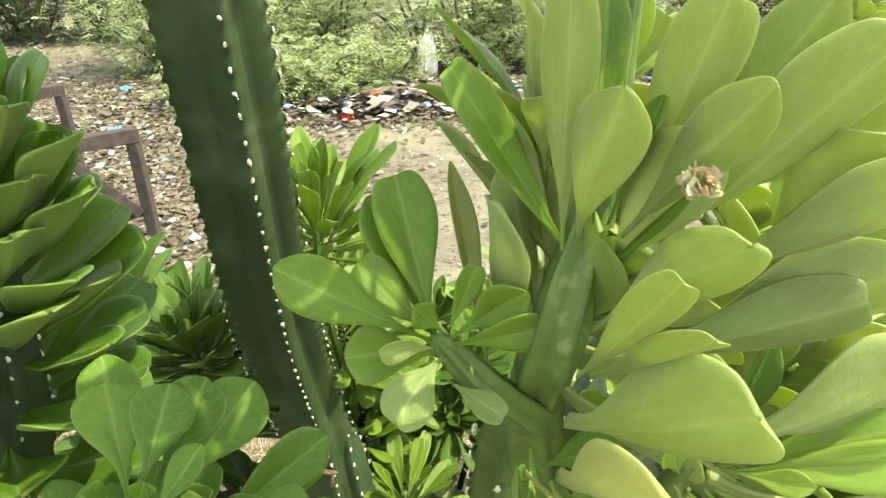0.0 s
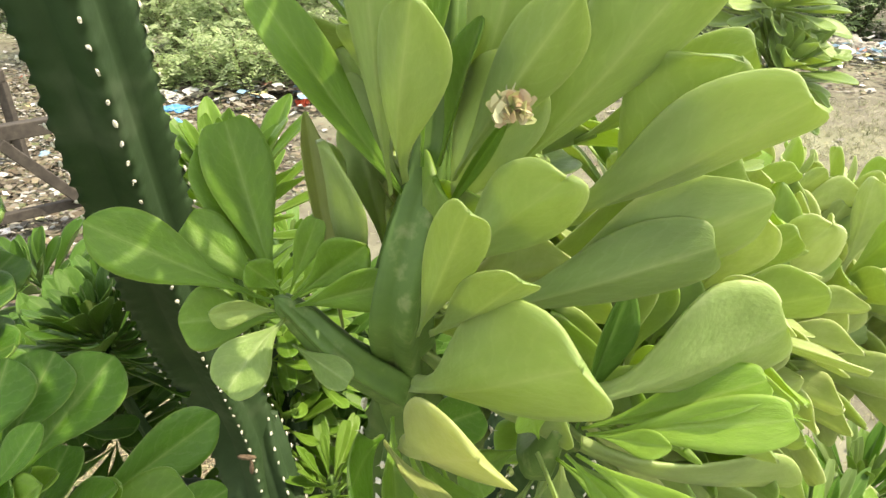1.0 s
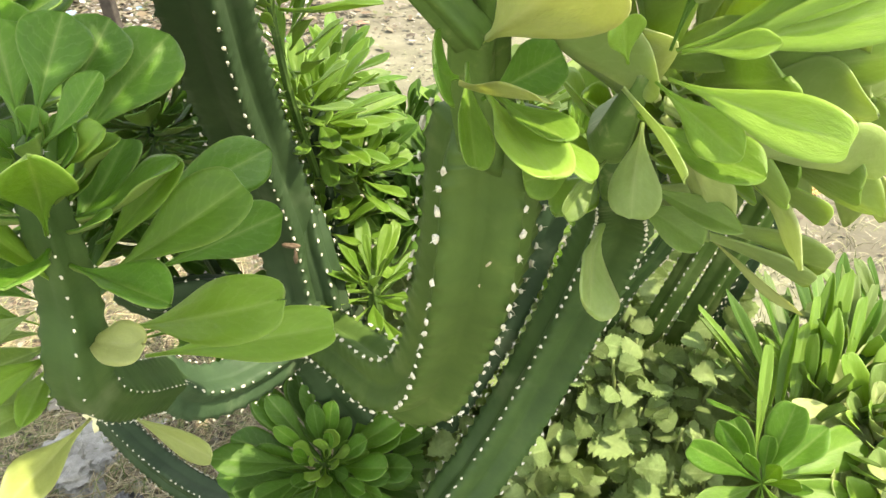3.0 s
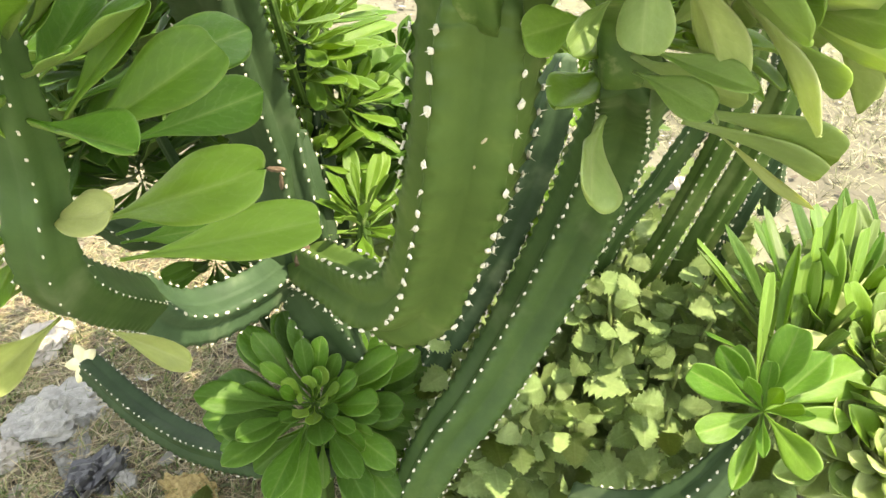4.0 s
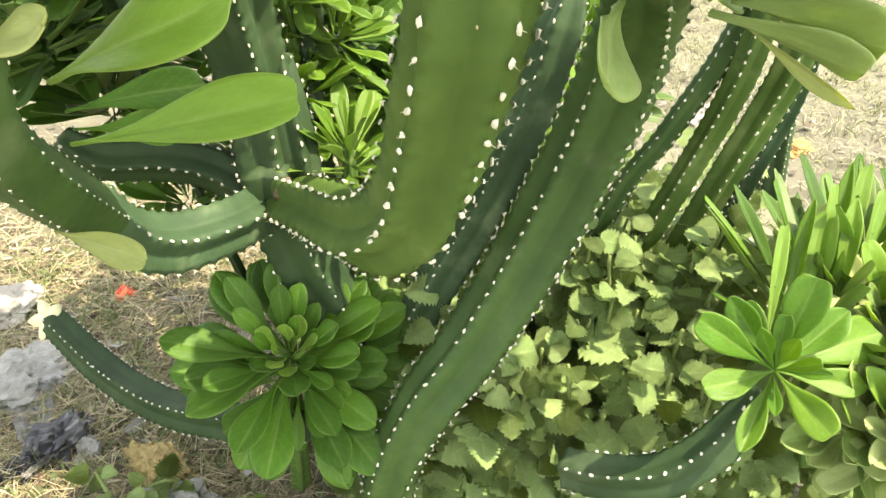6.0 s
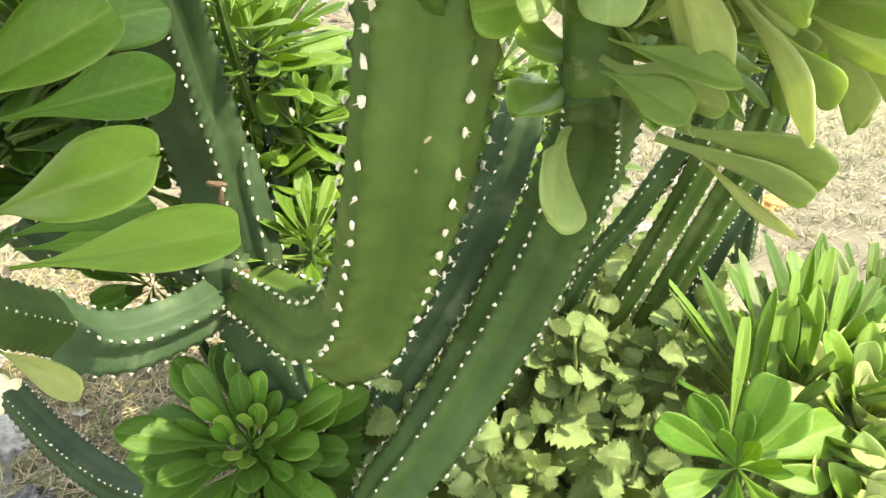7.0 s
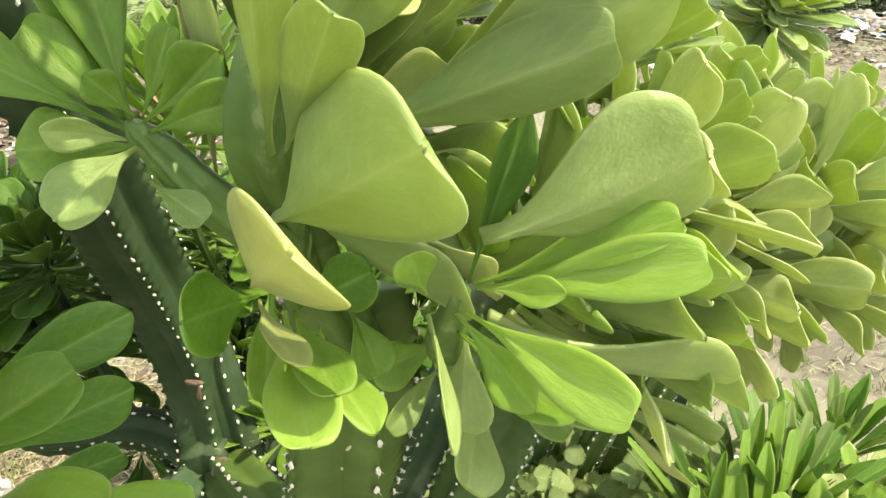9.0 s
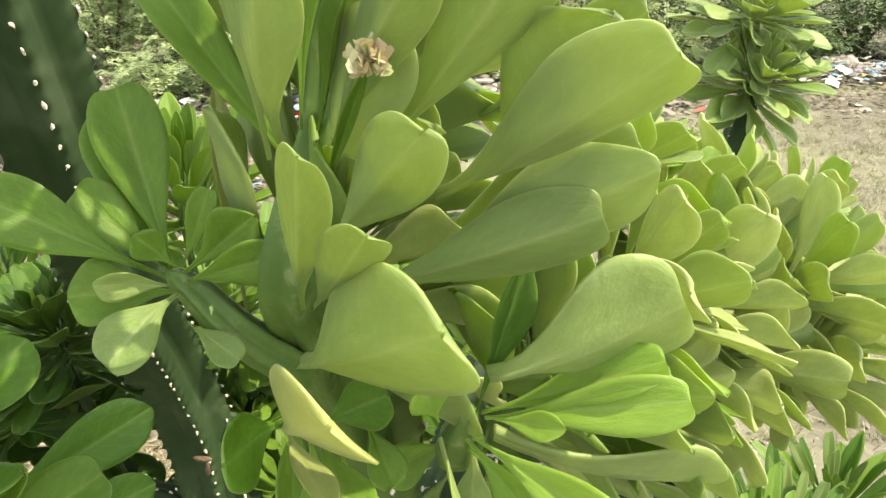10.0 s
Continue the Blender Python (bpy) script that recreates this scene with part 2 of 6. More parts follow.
def stem(parent, points, radii, ribs=5, groove=0.30, turn=0.0, rib=None, twist=0.0, mat=None, label="", spine=0.0021, pitch=0.021, cap=None, cap_face=None, seed=0, name="branch"):
    """A ribbed branch with a row of pale spine cushions along each rib."""
    rnd = random.Random(seed)
    line = spline(points, 0.005 if spine else 0.012)
    fr = frames(line)
    per = 8
    count = ribs * per
    if rib:                                   # the first rib points this way half-way up
        _, side, up, _ = fr[len(fr) * 3 // 5]
        turn = math.atan2(Vector(rib).dot(up), Vector(rib).dot(side))
    bm = bmesh.new()
    rings = []
    ridge = []
    run = 0.0
    for i, (q, side, up, ahead) in enumerate(fr):
        if i:
            run += (q - fr[i - 1][0]).length
        at = line[i][1]
        k = min(int(at), len(radii) - 2)
        r = radii[k] + (radii[k + 1] - radii[k]) * (at - k)
        end = min(i, len(fr) - 1 - i)
        ring = []
        for j in range(count):
            ang = 2 * math.pi * j / count + turn + twist * run
            wave = abs(((j % per) / per) * 2 - 1)          # 1 on the rib, 0 in the groove
            crest = max(0.0, math.cos(2 * math.pi * (run / pitch - (j // per) * 0.37))) if wave > 0.7 else 0.0
            tooth = 1.0 + bool(spine) * (0.10 if wave > 0.9 else 0.03) * crest
            rr = r * (1 - groove * (1 - wave**1.15)) * tooth * (1 + 0.03 * noise.noise(q * 18 + Vector((j, 0, seed)) * 0.21))
            ring.append(bm.verts.new(q + rr * (math.cos(ang) * side + math.sin(ang) * up)))
        rings.append(ring)
        ridge.append((q, side, up, ahead, r, run))
    for a, b in zip(rings, rings[1:]):
        for j in range(count):
            bm.faces.new((a[j], a[(j + 1) % count], b[(j + 1) % count], b[j]))
    for ring, way, tip in ((rings[0], -1, fr[0]), (rings[-1], 1, fr[-1])):
        c = bm.verts.new(tip[0] + tip[3] * way * (0.006 if cap is None else 0.001))
        for j in range(count):
            f = (ring[j], ring[(j + 1) % count], c) if way > 0 else (ring[(j + 1) % count], ring[j], c)
            bm.faces.new(f)
    ob = part(name, bm, mat or STEM, parent, label)
    if spine:
        for rib in range(ribs):
            verts, faces = [], []
            nxt = (rib * 0.37 % 1) * pitch
            k = 0
            for q, side, up, ahead, r, run in ridge:
                if run < nxt:
                    continue
                k += 1
                nxt = ((rib * 0.37 % 1) + k + rnd.uniform(-0.06, 0.06)) * pitch
                if rnd.random() < 0.03:
                    continue
                ang = 2 * math.pi * rib / ribs + turn + twist * run
                out = math.cos(ang) * side + math.sin(ang) * up
                across = ahead.cross(out)
                c = q + out * r * 1.09
                s = spine * rnd.uniform(0.75, 1.2)
                o = len(verts)
                # cushion: an uneven tuft of wool drawn out along the rib, with one or two short thorns
                c = c - out * s * 0.35
                long, lean = rnd.uniform(1.0, 1.75), rnd.uniform(-0.5, 0.5)
                for rr, hh in ((1.0, 0.0), (0.8, 0.6)):
                    for w in range(7):
                        an = 6.283 * w / 7
                        g = rr * rnd.uniform(0.65, 1.2)
                        verts.append(c + s * (math.cos(an) * long * g * ahead + (math.sin(an) + lean * math.cos(an)) * 0.85 * g * across + (hh + 0.3 * rnd.random()) * out))
                verts.append(c + s * rnd.uniform(0.7, 1.1) * out + ahead * s * rnd.uniform(-0.4, 0.4))
                for w in range(7):
                    x = (w + 1) % 7
                    faces += [(o + w, o + x, o + 7 + x, o + 7 + w), (o + 7 + w, o + 7 + x, o + 14)]
                for _ in range(rnd.choice((0, 1, 1, 2))):
                    o = len(verts)
                    tipv = c + out * s * rnd.uniform(1.8, 3.0) + (rnd.uniform(-1, 1) * across + rnd.uniform(-0.8, 0.8) * ahead) * s * 1.2
                    verts += [c + ahead * s * 0.25, c - ahead * s * 0.25, c + across * s * 0.25, tipv]
                    faces += [(o, o + 1, o + 3), (o + 1, o + 2, o + 3), (o + 2, o, o + 3)]
            me = bpy.data.meshes.new("spine_fringe")
            me.from_pydata(verts, [], faces)
            me.materials.append(SPINE)
            sp = new("spine_fringe", me)
            sp.parent = ob
            tagged(sp, "row of pale spine cushions along a rib", kind="stuff")
    if cap:
        bm = bmesh.new()
        q, side, up, ahead = fr[-1]
        r = radii[-1]
        if cap_face:
            ahead = Vector(cap_face).normalized()
            side = (side - ahead * side.dot(ahead)).normalized()
            up = ahead.cross(side)
            q = q + fr[-1][3] * 0.008 + ahead * 0.012
        vs = []
        for j in range(count):
            ang = 2 * math.pi * j / count + turn + twist * run
            wave = abs(((j % per) / per) * 2 - 1)
            vs.append(q + ahead * (0.004 + 0.004 * wave) + r * 1.32 * (1 - 0.46 * (1 - wave)) * (math.cos(ang) * side + math.sin(ang) * up))
        top = [bm.verts.new(v) for v in vs]
        low = [bm.verts.new(v - ahead * 0.006) for v in vs]
        c = bm.verts.new(q + ahead * 0.003)
        for j in range(count):
            bm.faces.new((top[j], top[(j + 1) % count], c))
            bm.faces.new((low[j], low[(j + 1) % count], top[(j + 1) % count], top[j]))
        part("cut_end", bm, cap, ob, "pale star-shaped cut end")
    return ob


def leaf_mesh(name, fold, curl, roll, notch, wave, seed, skew=0.0, hook=0.0, nu=10, nv=18, widest=2.3, thick=0.07, tip=0.40):
    """A fleshy spoon-shaped leaf: unit long on y, unit wide on x, z its face."""
    rnd = random.Random(seed)
    ph = rnd.random() * 6
    bm = bmesh.new()
    uvl = bm.loops.layers.uv.new("UVMap")
    sheets = []
    uv = {}
    for face in (1, -1):
        grid = []
        for b in range(nv + 1):
            v = 1 - (1 - b / nv) ** 1.9
            e = 0.95 - (0.95 - tip) * v
            h = 0.5 * max(math.sin(math.pi * min(v, 1.0) ** widest), 0.0) ** e + 0.035 * (1 - v) ** 2
            if b == nv:
                h = 0.012
            row = []
            for a in range(nu + 1):
                u = a / nu * 2 - 1
                u = math.copysign(abs(u) ** 1.0, u)
                x = u * h
                y = v - notch * (1 - abs(u)) ** 2 * max(0, v - 0.8) * 5 * 0.2
                z = fold * (math.sqrt(x * x + 0.0005) - 0.022) * (0.55 + 0.6 * v) * (1 - 0.75 * max(0.0, (v - 0.68) / 0.32) ** 1.5) + roll * x * abs(x) * 1.5
                z += wave * math.sin(7 * v + ph + 1.5 * u) * abs(u) ** 1.5 * v
                z -= (0.05 if face < 0 else 0.03) * math.exp(-((u / 0.15) ** 2)) * (1 - v) ** 0.7
                edge = 1 - abs(u) ** 4
                z += face * thick * 0.5 * (0.35 + 0.65 * edge) * (1.5 - 0.7 * v)
                # bend along the length
                yy, zz = y + 0.018 * math.sin(9 * x + ph) * v, z - curl * 1.5 * v * (1 - v) - hook * max(0.0, v - 0.72) ** 2 * 5
                x += skew * (v - v * v) + 0.02 * math.sin(9 * v + ph) * u * v
                vert = bm.verts.new((x, yy, zz))
                uv[vert] = ((u + 1) / 2, v)
                row.append(vert)
            grid.append(row)
        sheets.append(grid)
    top, low = sheets
    lows = {v for row in low for v in row}
    faces = []
    for b in range(nv):
        for a in range(nu):
            faces.append(bm.faces.new((top[b][a], top[b][a + 1], top[b + 1][a + 1], top[b + 1][a])))
            faces.append(bm.faces.new((low[b][a], low[b + 1][a], low[b + 1][a + 1], low[b][a + 1])))
        faces.append(bm.faces.new((top[b][0], top[b + 1][0], low[b + 1][0], low[b][0])))
        faces.append(bm.faces.new((top[b][nu], low[b][nu], low[b + 1][nu], top[b + 1][nu])))
    for a in range(nu):
        faces.append(bm.faces.new((top[nv][a], top[nv][a + 1], low[nv][a + 1], low[nv][a])))
        faces.append(bm.faces.new((top[0][a], low[0][a], low[0][a + 1], top[0][a + 1])))
    for f in faces:
        if f.verts[0] in lows and f.verts[2] in lows:
            f.material_index = 1
        for lo in f.loops:
            lo[uvl].uv = uv[lo.vert]
    me = bpy.data.meshes.new(name)
    bm.to_mesh(me)
    bm.free()
    me.shade_smooth()
    return me


LEAF_SHAPES = [
    dict(fold=0.40, curl=0.25, roll=0.0, notch=0.0, wave=0.03, hook=0.10),
    dict(fold=0.48, curl=0.45, roll=0.1, notch=0.04, wave=0.045, skew=0.12, hook=0.22),
    dict(fold=0.28, curl=-0.25, roll=-0.15, notch=0.0, wave=0.06, skew=-0.15, hook=-0.15),
    dict(fold=0.50, curl=0.6, roll=0.05, notch=0.0, wave=0.06, skew=0.08, hook=0.30),
    dict(fold=0.90, curl=0.1, roll=0.0, notch=0.05, wave=0.06, skew=-0.1, hook=0.0),
    dict(fold=0.30, curl=-0.4, roll=0.2, notch=0.22, wave=0.10, skew=0.15, hook=-0.40),
    dict(fold=0.24, curl=0.25, roll=0.05, notch=0.0, wave=0.03, skew=0.0, hook=0.12),
    dict(fold=0.35, curl=0.30, roll=0.05, notch=0.0, wave=0.035, skew=0.05, hook=0.15, widest=3.2, tip=0.27),
    dict(fold=0.22, curl=0.15, roll=0.10, notch=0.0, wave=0.05, skew=-0.06, hook=0.25, widest=2.9, tip=0.27),
]
LEAF_MESHES = {}
UNDERSIDE = {"pale_leaf": UNDER_PALE, "green_leaf": UNDER_GREEN, "fresh_green_lit_leaf": UNDER_PALE, "deep_green_shade_leaf": LEAF_MID, "mid_green_leaf": UNDER_GREEN, "lush_green_leaf": UNDER_GREEN}


def leaf_data(shape, mat):
    key = (shape % len(LEAF_SHAPES), mat.name)
    if key not in LEAF_MESHES:
        me = leaf_mesh("leaf", seed=shape, **LEAF_SHAPES[key[0]])
        me.materials.append(mat)
        me.materials.append(UNDERSIDE.get(mat.name, mat))
        LEAF_MESHES[key] = me
    return LEAF_MESHES[key]


def leaf(parent, base, tip, width, face, shape=0, mat=None, label=""):
    base, tip, face = Vector(base), Vector(tip), Vector(face)
    d = tip - base
    along = d.normalized()
    side = along.cross(face).normalized()
    up = side.cross(along)
    ob = new("leaf", leaf_data(shape, mat or LEAF_PALE))
    adopt(ob, parent)
    m = Matrix((side * width, along * d.length, up * width)).transposed().to_4x4()
    ob.matrix_basis = Matrix.Translation(base) @ m
    return tagged(ob, label)


def rosette(parent, centre, axis, count, length, width, inner=12, outer=95, mat=None, seed=0, drop=0.035, sector=None, shapes=(0, 1, 2, 3, 4, 5)):
    """Leaves in a spiral round an axis: the inner ones short and upright, the outer ones long and spread."""
    rnd = random.Random(seed)
    axis, centre = Vector(axis).normalized(), Vector(centre)
    a = axis.orthogonal().normalized()
    b = axis.cross(a)
    for i in range(count):
        f = (i + 0.5) / count
        ang = i * 2.39996 + rnd.uniform(-0.25, 0.25)
        out = math.cos(ang) * a + math.sin(ang) * b
        lean = radians(inner + (outer - inner) * f**0.8 + rnd.uniform(-9, 9))
        d = math.cos(lean) * axis + math.sin(lean) * out
        if sector and d.dot(Vector(sector[0]).normalized()) < sector[1]:
            continue
        size = (0.42 + 0.58 * min(1, f * 2.0)) * rnd.uniform(0.85, 1.12)
        start = centre - axis * drop * f * 2 + out * 0.008
        face = math.cos(lean) * -out + math.sin(lean) * axis + Vector((rnd.uniform(-1, 1), rnd.uniform(-1, 1), rnd.uniform(-1, 1))) * 0.28
        leaf(parent, start, start + d * length * size, width * size * rnd.uniform(0.85, 1.15), face, rnd.choice(shapes), rnd.choice(mat) if isinstance(mat, tuple) else mat)


def leafy_spike(parent, foot, top, count, length, width, low, high, mat, seed):
    """Leaves in a spiral up a stem: spread wide at its foot, upright at its top."""
    rnd = random.Random(seed)
    foot, top = Vector(foot), Vector(top)
    axis = (top - foot).normalized()
    a = axis.orthogonal().normalized()
    b = axis.cross(a)
    for i in range(count):
        f = (i + 0.5) / count
        ang = i * 2.39996 + rnd.uniform(-0.3, 0.3)
        out = math.cos(ang) * a + math.sin(ang) * b
        lean = radians(low + (high - low) * f**1.5 + rnd.uniform(-8, 8))
        d = math.cos(lean) * axis + math.sin(lean) * out
        size = (1.0 - 0.45 * f**3) * rnd.uniform(0.85, 1.12)
        start = foot.lerp(top, f) + out * 0.012
        face = math.cos(lean) * -out + math.sin(lean) * axis + Vector((rnd.uniform(-1, 1), rnd.uniform(-1, 1), rnd.uniform(-1, 1))) * 0.22
        leaf(parent, start, start + d * length * size, width * size * rnd.uniform(0.88, 1.12), face, rnd.choice((0, 0, 1, 3, 6, 6)), mat)


# leaf mixes; the share of LEAF_SUN sets how much sunlight is painted in
SUNLIT = (LEAF_SUN, LEAF_SUN, LEAF_SUN, LEAF_SUN, LEAF_PALE, LEAF_FRESH_LIT)
BLADES = (LEAF_GREEN, LEAF_DEEP_SHADE, LEAF_MID, LEAF_LUSH)
SHELTERED = (LEAF_PALE, LEAF_PALE, LEAF_SUN, LEAF_FRESH_LIT, LEAF_GREEN)


# ---- ground ----
def ground():
    bm = bmesh.new()
    xs = [-400, -120, -40, -16, -8] + [-5 + 0.25 * i for i in range(49)] + [8, 10, 16, 40, 120, 400]
    ys = [-400, -60, -12, -4] + [-2 + 0.25 * i for i in range(53)] + [12, 14, 18, 30, 80, 400]
    grid = [[bm.verts.new((x, y, 0.03 * noise.noise(Vector((x * 0.9, y * 0.9, 0))) + 0.012 * noise.noise(Vector((x * 4, y * 4, 3))) if abs(x) < 10 and -3 < y < 12 else 0)) for x in xs] for y in ys]
    for a, b in zip(grid, grid[1:]):
        for i in range(len(xs) - 1):
            bm.faces.new((a[i], a[i + 1], b[i + 1], b[i]))
    return tagged(part("ground", bm, DIRT, None), "bare dusty soil strewn with litter and dry straw", "ground", kind="structure")


ground()


def withered_flower(parent, at, seed):
    """A dried flower head: a short stalk with a tuft of shrivelled cream and pink petals."""
    rnd = random.Random(seed)
    at = Vector(at)
    verts, faces = [], []
    for k in range(80):
        d = Vector((rnd.uniform(-1, 1), rnd.uniform(-1, 0.6), rnd.uniform(-0.5, 1))).normalized()
        s = d.cross(Vector((rnd.uniform(-1, 1), rnd.uniform(-1, 1), rnd.uniform(-1, 1)))).normalized() * rnd.uniform(0.0015, 0.003)
        ln = rnd.uniform(0.004, 0.008)
        b = at + d * 0.002
        m = b + d * ln * 0.6 + Vector((rnd.uniform(-1, 1), rnd.uniform(-1, 1), rnd.uniform(-1, 1))) * 0.002
        o = len(verts)
        verts += [b - s * 0.4, b + s * 0.4, m + s, m - s, b + d * ln - s * 0.5, b + d * ln + s * 0.4]
        faces += [(o, o + 1, o + 2, o + 3), (o + 3, o + 2, o + 5, o + 4)]
    me = bpy.data.meshes.new("withered_flower")
    me.from_pydata(verts, [], faces)
    me.materials.append(PETAL)
    ob = new("withered_flower", me)
    ob.parent = parent
    tagged(ob, "withered cream and pink flower head")


PETAL = scrap_material("withered_petal", [(0.58, 0.54, 0.30), (0.52, 0.40, 0.24), (0.62, 0.58, 0.36), (0.54, 0.45, 0.28), (0.46, 0.50, 0.22), (0.60, 0.56, 0.34)], 0.8, 0.3)



# ---- the large succulent with the tall ribbed branches ----
big_plant = thing("succulent_shrub", (-0.10, 0.95, 0.0), "large many-branched ribbed succulent with fleshy leaf rosettes, growing from soil", "succulent plant")
trunk = stem(big_plant, [(0.008, 0.808, 0.034), (-0.040, 0.859, 0.329), (-0.079, 0.869, 0.490), (-0.125, 0.876, 0.591), (-0.157, 0.874, 0.680), (-0.167, 0.870, 0.763)], [0.050, 0.048, 0.046, 0.048, 0.050, 0.046], turn=0.3, label="dark old ribbed trunk", name="trunk")
column = stem(big_plant, [(-0.157, 0.870, 0.673), (-0.180, 0.905, 0.855), (-0.198, 0.872, 1.010), (-0.194, 0.800, 1.140), (-0.183, 0.738, 1.250), (-0.173, 0.690, 1.350), (-0.163, 0.645, 1.450), (-0.156, 0.605, 1.550), (-0.150, 0.570, 1.650)], [0.046, 0.049, 0.051, 0.050, 0.048, 0.046, 0.045, 0.044, 0.036], rib=(0.45, -0.89, 0.23), label="tall dark green ribbed column", seed=3, groove=0.34, spine=0.0022)
# unseen leaf crown, added to shade the rosettes on the left
leafy_spike(column, (-0.153, 0.590, 1.640), (-0.145, 0.550, 1.760), 44, 0.13, 0.050, 62, 15, LEAF_GREEN, 140)


def scar(parent, at, along, size, mat, seed, name, label):
    """A corky, uneven patch grown on a branch."""
    rnd = random.Random(seed)
    along, out = Vector(along).normalized(), Vector((0.1, -0.95, 0.3)).normalized()
    out = (out - along * out.dot(along)).normalized()
    across = along.cross(out)
    bm = bmesh.new()
    bmesh.ops.create_icosphere(bm, subdivisions=3, radius=1.0)
    for v in bm.verts:
        q = v.co.copy()
        r = 1 + 0.35 * noise.noise(q * 2.3 + Vector((seed, 0, 0))) + 0.12 * rnd.uniform(-1, 1)
        v.co = Vector(at) + along * q.x * r * size[0] + across * q.y * r * size[1] + out * q.z * r * size[2]
    part(name, bm, mat, parent, label)


scar(column, (-0.163, 0.852, 0.872), (1, -0.1, 0), (0.013, 0.004, 0.003), CORK, 1, "scar", "brown corky scar")
scar(column, (-0.160, 0.856, 0.850), (0.1, 0, 1), (0.012, 0.003, 0.002), CORK, 2, "scar", "grey corky scar")
stub = stem(big_plant, [(-0.119, 0.876, 0.717), (-0.130, 0.887, 0.789), (-0.143, 0.901, 0.847), (-0.150, 0.920, 0.894)], [0.026, 0.027, 0.027, 0.018], seed=4, turn=0.2, label="short side stub")
bend = stem(big_plant, [(-0.153, 0.871, 0.710), (-0.073, 0.758, 0.757), (-0.001, 0.655, 0.800), (0.044, 0.619, 0.854), (0.069, 0.583, 0.954), (0.087, 0.539, 1.069), (0.095, 0.525, 1.178), (0.096, 0.514, 1.209)], [0.040, 0.042, 0.046, 0.050, 0.052, 0.052, 0.051, 0.042], rib=(-0.37, -0.77, 0.46), mat=STEM_YOUNG, pitch=0.024, spine=0.0034, groove=0.40, seed=5, label="thick green branch bent upwards like an elbow")
scar(bend, (-0.137, 0.822, 0.752), (0.5, 0.2, 0.8), (0.017, 0.009, 0.004), CORK, 3, "dry_scale", "curled dry brown leaf scale")
scar(bend, (0.098, 0.487, 1.098), (0.7, 0, 0.7), (0.0032, 0.0012, 0.001), SCRATCH, 4, "scar", "small pale scratch")
scar(bend, (0.091, 0.492, 1.073), (0.1, 0, 1), (0.0015, 0.001, 0.001), SCRATCH, 5, "scar", "small pale scratch")
stem(big_plant, [(-0.181, 0.853, 0.702), (-0.204, 0.780, 0.718), (-0.248, 0.718, 0.733), (-0.277, 0.670, 0.770), (-0.291, 0.637, 0.828)], [0.036, 0.036, 0.037, 0.036, 0.033], turn=0.3, mat=STEM_TEAL, groove=0.34, seed=6, label="dark branch curving out sideways")
stem(big_plant, [(-0.185, 0.900, 0.700), (-0.258, 0.918, 0.728), (-0.330, 0.906, 0.746), (-0.390, 0.877, 0.756), (-0.431, 0.863, 0.789)], [0.034, 0.034, 0.032, 0.030, 0.022], turn=0.5, seed=66, label="dark branch behind the sideways branch")
stem(big_plant, [(-0.110, 0.828, 0.319), (-0.206, 0.834, 0.293), (-0.325, 0.874, 0.262), (-0.437, 0.929, 0.237), (-0.563, 1.011, 0.234), (-0.693, 1.103, 0.265)], [0.033, 0.033, 0.034, 0.034, 0.034, 0.032], turn=0.2, pitch=0.018, cap=CUT, cap_face=(-0.25, -0.75, 0.6), seed=7, label="low lying branch with a cut end")
near_shoot = stem(big_plant, [(0.097, 0.508, 1.187), (0.086, 0.460, 1.267), (0.086, 0.423, 1.324), (0.088, 0.380, 1.377), (0.097, 0.384, 1.415), (0.108, 0.394, 1.456), (0.115, 0.402, 1.540), (0.118, 0.398, 1.640), (0.124, 0.390, 1.760)], [0.026, 0.022, 0.020, 0.018, 0.016, 0.012, 0.010, 0.009, 0.005], mat=SHOOT, spine=0, ribs=5, groove=0.34, pitch=0.013, seed=8, label="smooth green leafy shoot")
side_shoot = stem(big_plant, [(0.083, 0.412, 1.304), (0.056, 0.395, 1.338), (0.036, 0.399, 1.359), (0.026, 0.396, 1.371)], [0.014, 0.012, 0.010, 0.006], mat=SHOOT, spine=0, ribs=5, groove=0.34, pitch=0.013, seed=9, label="smooth green side shoot")
left_shoot = stem(big_plant, [(-0.289, 0.647, 0.807), (-0.229, 0.443, 1.001), (-0.204, 0.423, 1.118), (-0.181, 0.396, 1.206), (-0.173, 0.388, 1.249)], [0.033, 0.025, 0.021, 0.015, 0.006], mat=STEM_LEAN, spine=0.0013, ribs=5, groove=0.2, seed=10, label="leafy shoot of the sideways branch")
leaf(near_shoot, (0.098, 0.386, 1.425), (0.034, 0.381, 1.529), 0.026, (0.56, -0.78, 0.30), 0, LEAF_GREEN)
leaf(near_shoot, (0.115, 0.383, 1.418), (0.143, 0.337, 1.509), 0.039, (0.54, 0.81, 0.24), 3)
leaf(near_shoot, (0.159, 0.388, 1.418), (0.243, 0.316, 1.497), 0.049, (0.16, 0.81, 0.57), 0)
leaf(near_shoot, (0.181, 0.429, 1.445), (0.248, 0.382, 1.500), 0.034, (0.38, 0.88, 0.29), 2)
leaf(near_shoot, (0.138, 0.393, 1.369), (0.248, 0.346, 1.445), 0.043, (0.25, 0.94, 0.22), 1)
leaf(near_shoot, (0.139, 0.407, 1.375), (0.248, 0.368, 1.449), 0.045, (0.06, 0.92, 0.38), 0)
leaf(near_shoot, (0.093, 0.409, 1.426), (0.062, 0.425, 1.483), 0.019, (0.32, 0.94, -0.09), 0)
